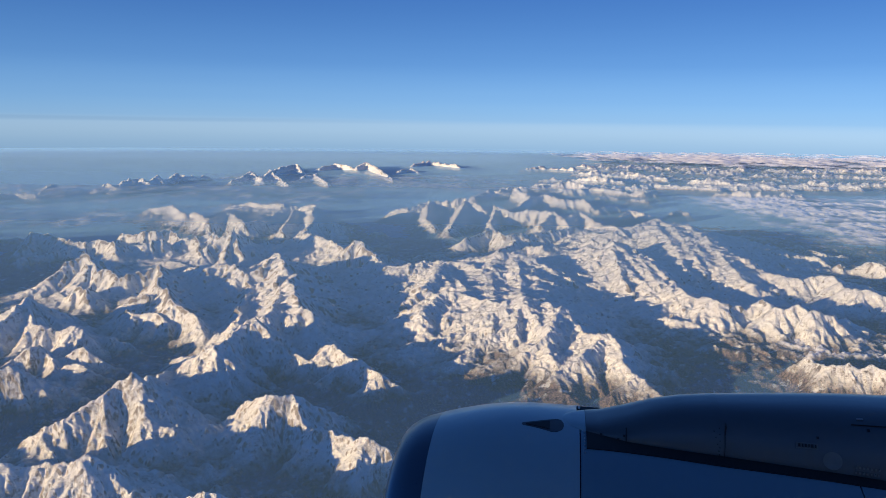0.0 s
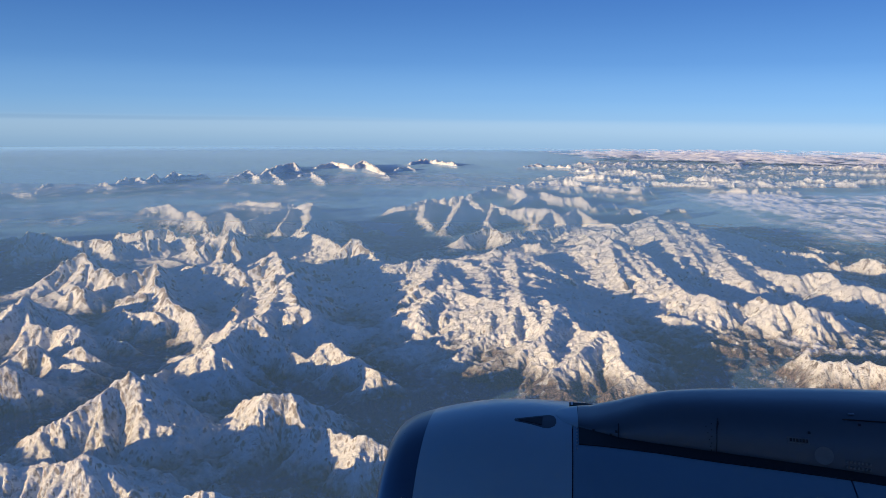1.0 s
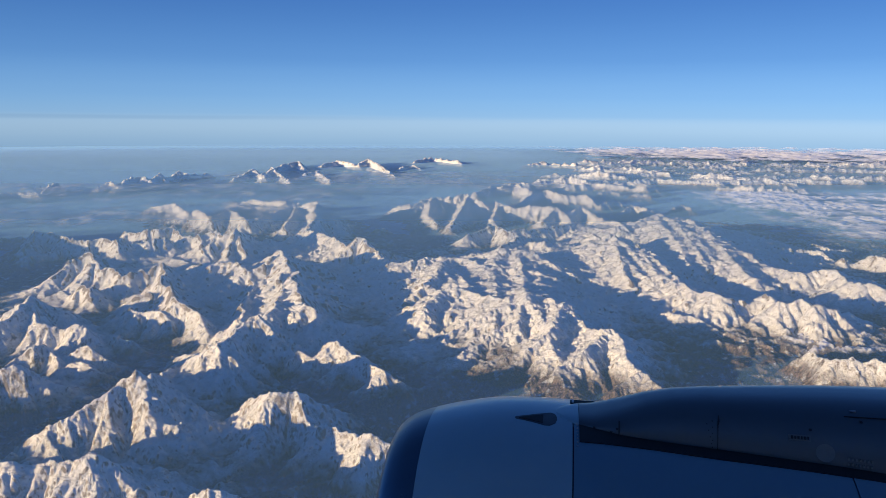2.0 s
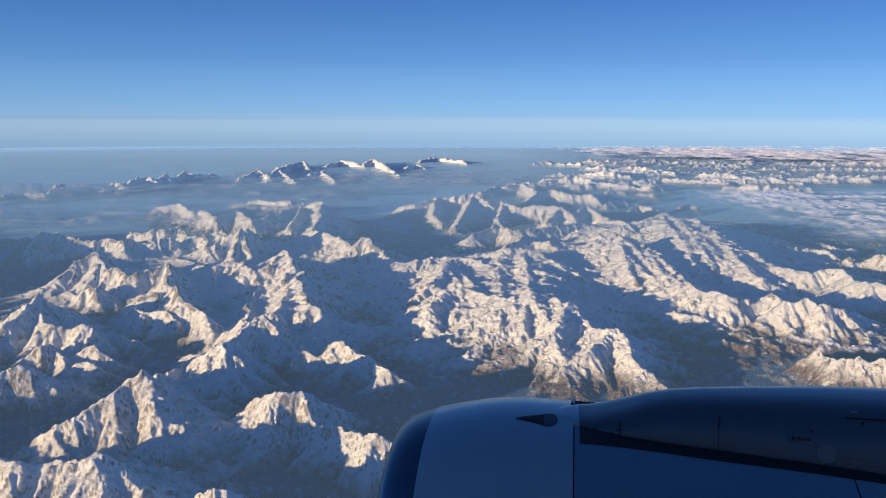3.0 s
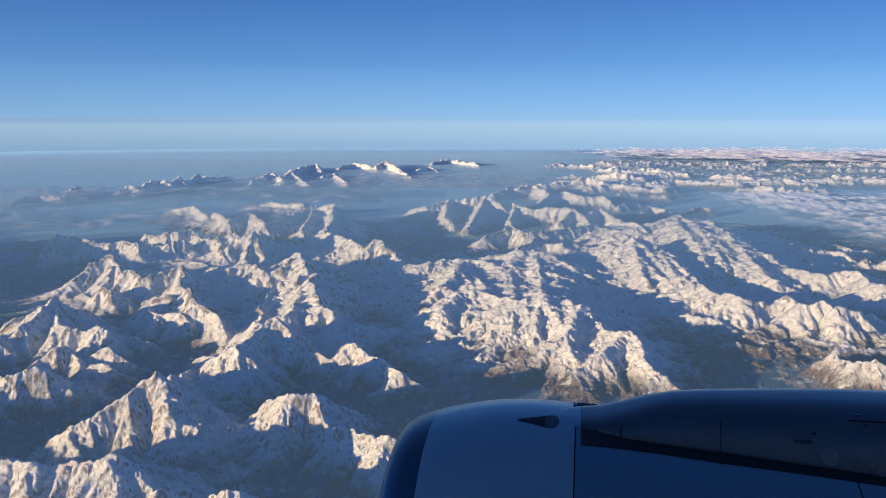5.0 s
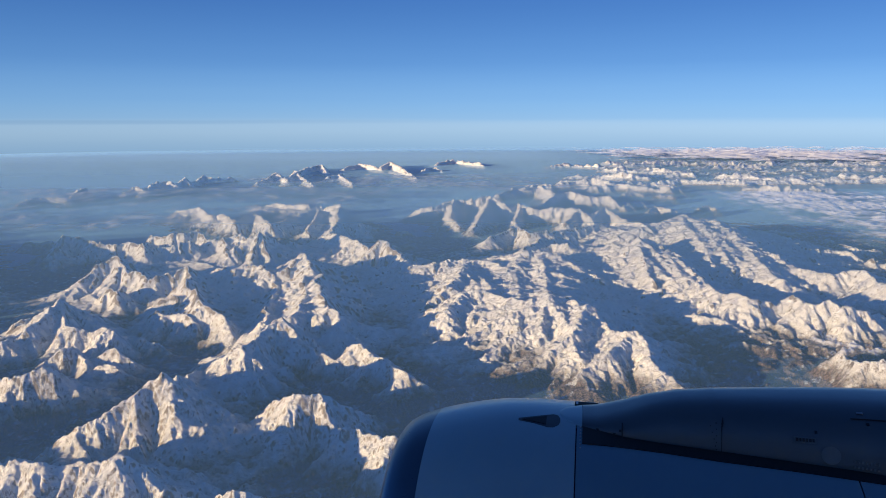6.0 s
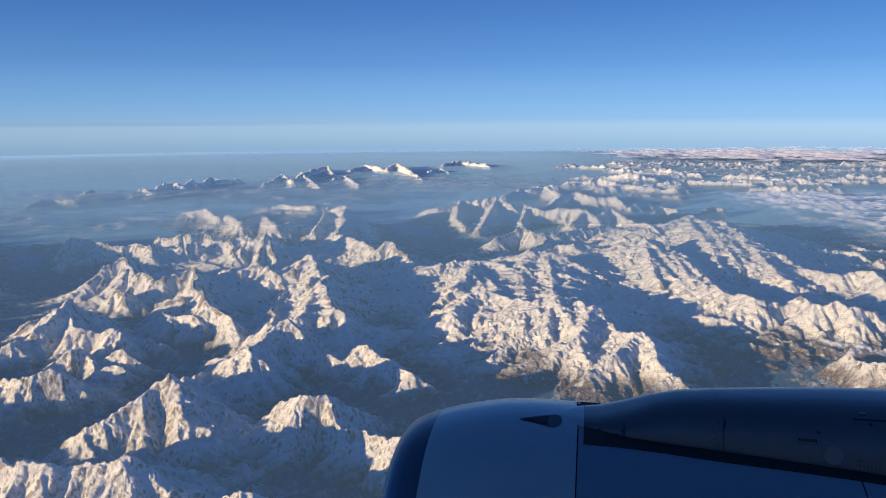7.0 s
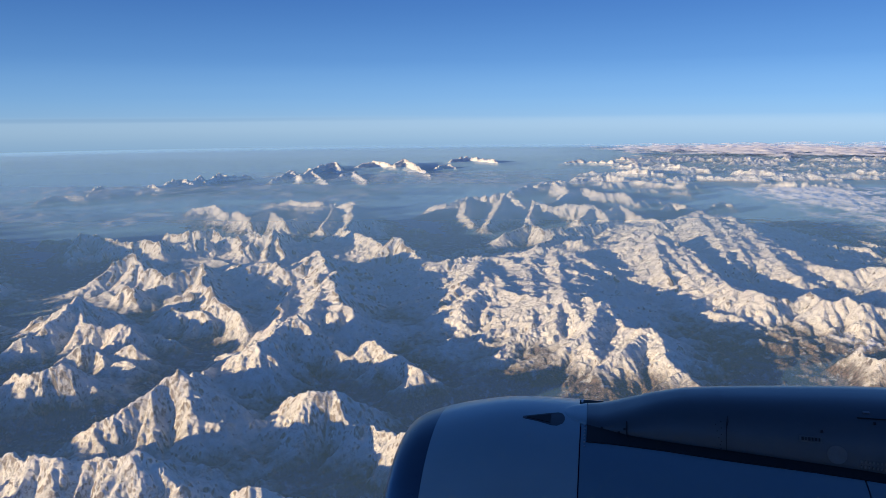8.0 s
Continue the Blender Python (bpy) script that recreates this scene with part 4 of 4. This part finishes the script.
def scarf(a, up):
    """The inlet's plane leans: its lower half stands further aft."""
    return 0.055 * (1.09 - up) * min(max((-0.3 - a) / 0.5, 0), 1)


def spin(profile, segs=160, t0=0.0, t1=360.0):
    """A surface of revolution round the engine's axis from (a, r) pairs; angles in degrees from the top towards the cabin."""
    bm = bmesh.new()
    full = abs(t1 - t0 - 360) < 1e-6
    n = segs if full else segs + 1
    rings = []
    for a, r in profile:
        ring = []
        for i in range(n):
            t = radians(t0 + (t1 - t0) * i / segs)
            ring.append(bm.verts.new((a + scarf(a, r * math.cos(t)), B0 - r * math.sin(t), C0 + r * math.cos(t))))
        rings.append(ring)
    for p, q in zip(rings[:-1], rings[1:]):
        for i in range(n if full else n - 1):
            k = (i + 1) % n
            bm.faces.new((p[i], p[k], q[k], q[i]))
    return bm


def on_skin(a, t, lift=0.0):
    """A point on the nacelle's skin at angle t degrees from the top."""
    r = nacelle_r(a) + lift
    return Vector((a, B0 - r * math.sin(radians(t)), C0 + r * math.cos(radians(t))))


def patch(outline, lift, deep):
    """A thin piece on the skin with the outline (a, angle): front, rim and back."""
    bm = bmesh.new()
    top = [bm.verts.new(on_skin(a, t, lift)) for a, t in outline]
    low = [bm.verts.new(on_skin(a, t, lift - deep)) for a, t in outline]
    n = len(outline)
    bm.faces.new(top)
    bm.faces.new(low[::-1])
    for i in range(n):
        k = (i + 1) % n
        bm.faces.new((top[i], top[k], low[k], low[i]))
    return bm


PAINT = painted("cowl_paint", (0.31, 0.42, 0.46), 0.32, 0.0, 0.03, 3.0, 0.3)
BLUE = painted("cowl_blue_paint", (0.145, 0.25, 0.32), 0.35, 0.0, 0.03, 3.0, 0.3)
LIP = painted("lip_metal", (0.085, 0.13, 0.18), 0.30, 0.85, 0.04, 4.0)
GREY = painted("pylon_grey_paint", (0.075, 0.092, 0.110), 0.36, 0.0, 0.09, 3.0, 0.4)
BLACK = plain("matt_black", (0.012, 0.013, 0.016), 0.7)
PALE = plain("pale_marking", (0.14, 0.148, 0.158), 0.6)
STEEL = plain("steel", (0.4, 0.4, 0.42), 0.35, 0.9)

engine = new("jet_engine")
engine.matrix_world = AIR
tagged(engine, "turbofan engine nacelle, blue-grey paint with bare metal lip", "jet engine")


def ease(a0, a1, n):
    return [a0 + (a1 - a0) * i / (n - 1) for i in range(n)]


lip_in = [(-0.66, 0.76), (-0.80, 0.755), (-0.93, 0.765), (-1.02, 0.78)]
part("inlet_lip", spin(lip_in + [(a, nacelle_r(a)) for a in (-1.055, -1.05, -1.045, -1.035, -1.02, -1.0, -0.975, -0.945, -0.915, -0.885, -0.855, -0.83, -0.8075)]
                       + [(-0.8075, 0.95)]), LIP, engine, "dark bare metal inlet lip")
part("inlet_duct", spin([(-0.66, 0.76), (-0.3, 0.78), (0.2, 0.80), (0.25, 0.05)]), BLACK, engine)
cowl = part("inlet_cowl", spin([(-0.8055, 0.96)] + [(a, nacelle_r(a) + 0.002) for a in ease(-0.8055, 0.041, 34)] + [(0.041, 1.03)]), PAINT, engine)
part("joint_ring", spin([(-0.809, 0.95), (-0.809, nacelle_r(-0.8065) - 0.004), (-0.804, nacelle_r(-0.8065) - 0.004), (-0.804, 0.95)]), BLACK, engine)
part("joint_ring", spin([(0.03, 1.0), (0.03, 1.07), (0.06, 1.07), (0.06, 1.0)]), BLACK, engine)
part("fan_cowl", spin([(0.048, 1.03)] + [(a, nacelle_r(a)) for a in ease(0.048, 1.428, 20)] + [(1.428, 1.03)]), BLUE, engine)
part("reverser_cowl", spin([(1.436, 1.03)] + [(a, nacelle_r(a)) for a in ease(1.436, 3.4, 24)] + [(3.4, 0.6)]), BLUE, engine)

# the vent in the inlet cowl, shaped like a drop
drop = [(-0.285, 6.4), (-0.283, 5.6), (-0.20, 4.2), (-0.12, 2.6), (-0.085, 1.9), (-0.06, 2.6), (-0.048, 4.5), (-0.046, 6.4), (-0.055, 8.3), (-0.085, 9.8), (-0.115, 9.9), (-0.2, 8.2), (-0.278, 6.9)]
# dark plates on the skin; the black one paints the shade in the hole
vent = part("vent", patch(drop, 0.004, 0.012), plain("vent_frame", (0.05, 0.055, 0.065), 0.5), cowl, "drop-shaped vent, its recess a dark plate", False)
hole = [(-0.262, 6.2), (-0.2, 5.2), (-0.125, 3.8), (-0.125, 8.7), (-0.2, 7.5), (-0.262, 6.5)]
part("vent_hole_shade", patch(hole, 0.007, 0.006), BLACK, vent, "", False)

# rivets beside the joint
rivet_me = None
for n in range(7):
    bm = bmesh.new()
    bmesh.ops.create_uvsphere(bm, u_segments=8, v_segments=5, radius=0.005, matrix=Matrix.Translation(on_skin(0.068, 8.5 + 1.6 * n, 0.002)))
    part("rivet", bm, STEEL, engine)

# ---- pylon
P_A = [-0.052, -0.03, 0.0, 0.06, 0.15, 0.30, 0.45, 0.60, 0.80, 1.10, 1.42, 1.80, 2.30, 2.90, 3.40]
P_T = [1.4, 4.2, 6.0, 7.9, 9.6, 12.2, 13.4, 14.3, 15.4, 17.2, 18.8, 20.6, 22.0, 22.0, 21.0]
P_H = [0.003, 0.007, 0.011, 0.015, 0.020, 0.064, 0.118, 0.154, 0.177, 0.196, 0.217, 0.243, 0.27, 0.30, 0.30]


def pylon_point(a, u, lift=0.0):
    """A point on the pylon's side that faces the cabin; u from 0 at its foot to 1 at its ridge."""
    t, h = float(np.interp(a, P_A, P_T)), float(np.interp(a, P_A, P_H))
    foot = on_skin(a, t)
    half = B0 - foot.y
    rise = (C0 + nacelle_r(a) + h) - foot.z
    f = u * math.pi / 2
    y = half * (math.cos(f) ** 0.75) + lift * math.cos(f)
    return Vector((a, B0 - y, foot.z + rise * math.sin(f) ** 0.9 + lift * math.sin(f)))


def pylon_skin(a0, a1, n, lift=0.0):
    bm = bmesh.new()
    rings = []
    for a in ease(a0, a1, n):
        side = [pylon_point(a, i / 14, lift) for i in range(15)]
        other = [Vector((p.x, 2 * B0 - p.y, p.z)) for p in side[-2::-1]]
        rings.append([bm.verts.new(p) for p in [side[0] - Vector((0, -0.02, 0.05))] + side + other + [other[-1] - Vector((0, 0.02, 0.05))]])
    for p, q in zip(rings[:-1], rings[1:]):
        for i in range(len(p) - 1):
            bm.faces.new((p[i], p[i + 1], q[i + 1], q[i]))
    bm.faces.new([bm.verts.new(v.co) for v in rings[0]])
    bm.faces.new([bm.verts.new(v.co) for v in rings[-1][::-1]])
    return bm


part("nose_fairing", pylon_skin(-0.052, 0.075, 10), PAINT, engine, "pale pointed nose fairing")
part("front_fairing", pylon_skin(0.077, 0.800, 30, 0.0008), GREY, engine, "dark grey pylon front fairing")
part("side_fairing", pylon_skin(0.797, 3.4, 44), GREY, engine, "dark grey pylon side panel")


def strip(edge, lift, deep):
    """A strip between two lines of (a, lower angle, upper angle) on the nacelle."""
    bm = bmesh.new()
    rows = []
    for a, t0, t1 in edge:
        rows.append([bm.verts.new(on_skin(a, t, l)) for t, l in ((t0, lift - deep), (t0, lift), ((t0 + t1) / 2, lift), (t1, lift), (t1, lift - deep))])
    for p, q in zip(rows[:-1], rows[1:]):
        for i in range(4):
            bm.faces.new((p[i], p[i + 1], q[i + 1], q[i]))
    bm.faces.new(rows[0])
    bm.faces.new(rows[-1][::-1])
    return bm


# shade of the gap under the overhanging fairing, put in as a black strip
part("foot_gap_shade", strip([(a, u, max(float(np.interp(a, P_A, P_T)) - 1.0, 1)) for a, u in
                         ((0.078, 16.4), (0.2, 16.5), (0.3, 16.8), (0.5, 17.6), (0.8, 19.3), (1.1, 20.6), (1.42, 22.0), (1.8, 23.6), (2.3, 25))], 0.006, 0.02), BLACK, engine, "black strip painted as the shaded gap along the pylon's foot")


def pylon_disc(a, u, size, n=24):
    bm = bmesh.new()
    o = pylon_point(a, u, 0.004)
    ex = (pylon_point(a + 0.02, u, 0.004) - o).normalized()
    ey = (pylon_point(a, u + 0.03, 0.004) - o).normalized()
    bm.faces.new([bm.verts.new(o + size * (math.cos(6.2832 * i / n) * ex + math.sin(6.2832 * i / n) * ey)) for i in range(n)])
    return bm


def pylon_bar(a, u, wide, tall, lift=0.004):
    bm = bmesh.new()
    o = pylon_point(a, u, lift)
    ex = (pylon_point(a + 0.02, u, lift) - o).normalized() * wide / 2
    ey = (pylon_point(a, u + 0.03, lift) - o).normalized() * tall / 2
    ez = ex.cross(ey).normalized() * 0.003
    ring = (-ex - ey, ex - ey, ex + ey, -ex + ey)
    low = [bm.verts.new(o + v - ez) for v in ring]
    top = [bm.verts.new(o + v + ez) for v in ring]
    bm.faces.new(top)
    bm.faces.new(low[::-1])
    for i in range(4):
        k = (i + 1) % 4
        bm.faces.new((low[i], low[k], top[k], top[i]))
    return bm


marking = part("round_marking", pylon_disc(1.316, 0.136, 0.046), PALE, engine, "pale grey round marking")
plate = part("label_plate", pylon_bar(1.195, 0.288, 0.105, 0.030), plain("plate_grey", (0.11, 0.12, 0.13)), engine, "small pale label plate with dark marks")
for n in range(6):
    part("label_mark", pylon_bar(1.157 + 0.0155 * n, 0.288, 0.007 if n % 2 else 0.010, 0.016, 0.009), BLACK, plate)
for n in range(7):
    for m in range(2):
        part("grille_bar", pylon_bar(1.425 + 0.018 * n, 0.045 + 0.055 * m, 0.008, 0.012), PALE, engine)
part("small_handle", pylon_bar(1.477, 0.695, 0.030, 0.010), STEEL, engine, "bright metal handle")
part("panel_seam", pylon_bar(1.53, 0.61, 0.21, 0.003), BLACK, engine)
for n in range(11):
    part("panel_seam", pylon_bar(0.7975 + 0.0006 * max(0, n - 6) ** 2, 0.02 + 0.045 * n, 0.0028, 0.036), BLACK, engine)
part("panel_seam", pylon_bar(0.292, 0.16, 0.006, 0.11), BLACK, engine)
for n in range(9):
    part("fastener", pylon_bar(0.772 - 0.004 * n * (n % 2), 0.03 + 0.05 * n, 0.005, 0.005), BLACK, engine)
for a, u in ((0.251, 0.06), (0.281, 0.22), (0.16, 0.12), (1.25, 0.40), (1.50, 0.55)):
    part("fastener", pylon_bar(a, u, 0.012, 0.012), BLACK, engine)
# hinge bracket in the gap between cowl and pylon
bm = bmesh.new()
bmesh.ops.create_cube(bm, size=1.0, matrix=Matrix.Translation(on_skin(0.10, -9.0, 0.0)) @ Matrix.Diagonal((0.14, 0.05, 0.03, 1)))
part("hinge_bracket", bm, BLACK, engine, "dark hinge bracket", False)
bm = bmesh.new()
bmesh.ops.create_cube(bm, size=1.0, matrix=Matrix.Translation(on_skin(0.045, -9.0, 0.004)) @ Matrix.Diagonal((0.012, 0.05, 0.03, 1)))
part("hinge_plate", bm, STEEL, engine, "", False)

# ---- wing, which carries the pylon, and fuselage behind the window
fus = new("fuselage")
fus.matrix_world = AIR
tagged(fus, "white aircraft fuselage wall behind the window", "fuselage", kind="structure")
bm = bmesh.new()
rings = []
for a in ease(-16, 22, 20):
    for_r = 1.975
    rings.append([bm.verts.new((a, -2.184 + for_r * math.cos(6.2832 * i / 64), -0.4 + for_r * math.sin(6.2832 * i / 64))) for i in range(64)])
for p, q in zip(rings[:-1], rings[1:]):
    for i in range(64):
        bm.faces.new((p[i], p[(i + 1) % 64], q[(i + 1) % 64], q[i]))
bm.faces.new(rings[0])
bm.faces.new(rings[-1][::-1])
part("skin", bm, painted("fuselage_paint", (0.75, 0.76, 0.78), 0.35, 0.0, 0.02, 2.0), fus)

# ---- wing: carries the pylon and joins the fuselage, aft of the view
wing = new("wing")
wing.matrix_world = AIR
tagged(wing, "grey swept aircraft wing joining fuselage and pylon", "wing", kind="structure")
bm = bmesh.new()
rings = []
for b, lead, chord, thick, z in ((-1.2, 2.0, 6.2, 0.75, -1.65), (4.15, 2.8, 4.7, 0.5, -1.6), (14.0, 8.2, 1.6, 0.16, -0.6)):
    ring = []
    for i in range(24):
        f = 6.2832 * i / 24
        x = 0.5 - 0.5 * math.cos(f)
        y = 0.5 * math.sin(f) * (1 - x) ** 0.7 * 1.3
        ring.append(bm.verts.new((lead + chord * x, b, z + thick * y)))
    rings.append(ring)
for p, q in zip(rings[:-1], rings[1:]):
    for i in range(24):
        bm.faces.new((p[i], p[(i + 1) % 24], q[(i + 1) % 24], q[i]))
bm.faces.new(rings[0])
bm.faces.new(rings[-1][::-1])
part("wing_skin", bm, painted("wing_paint", (0.5, 0.51, 0.53), 0.4, 0.0, 0.03, 2.0), wing)
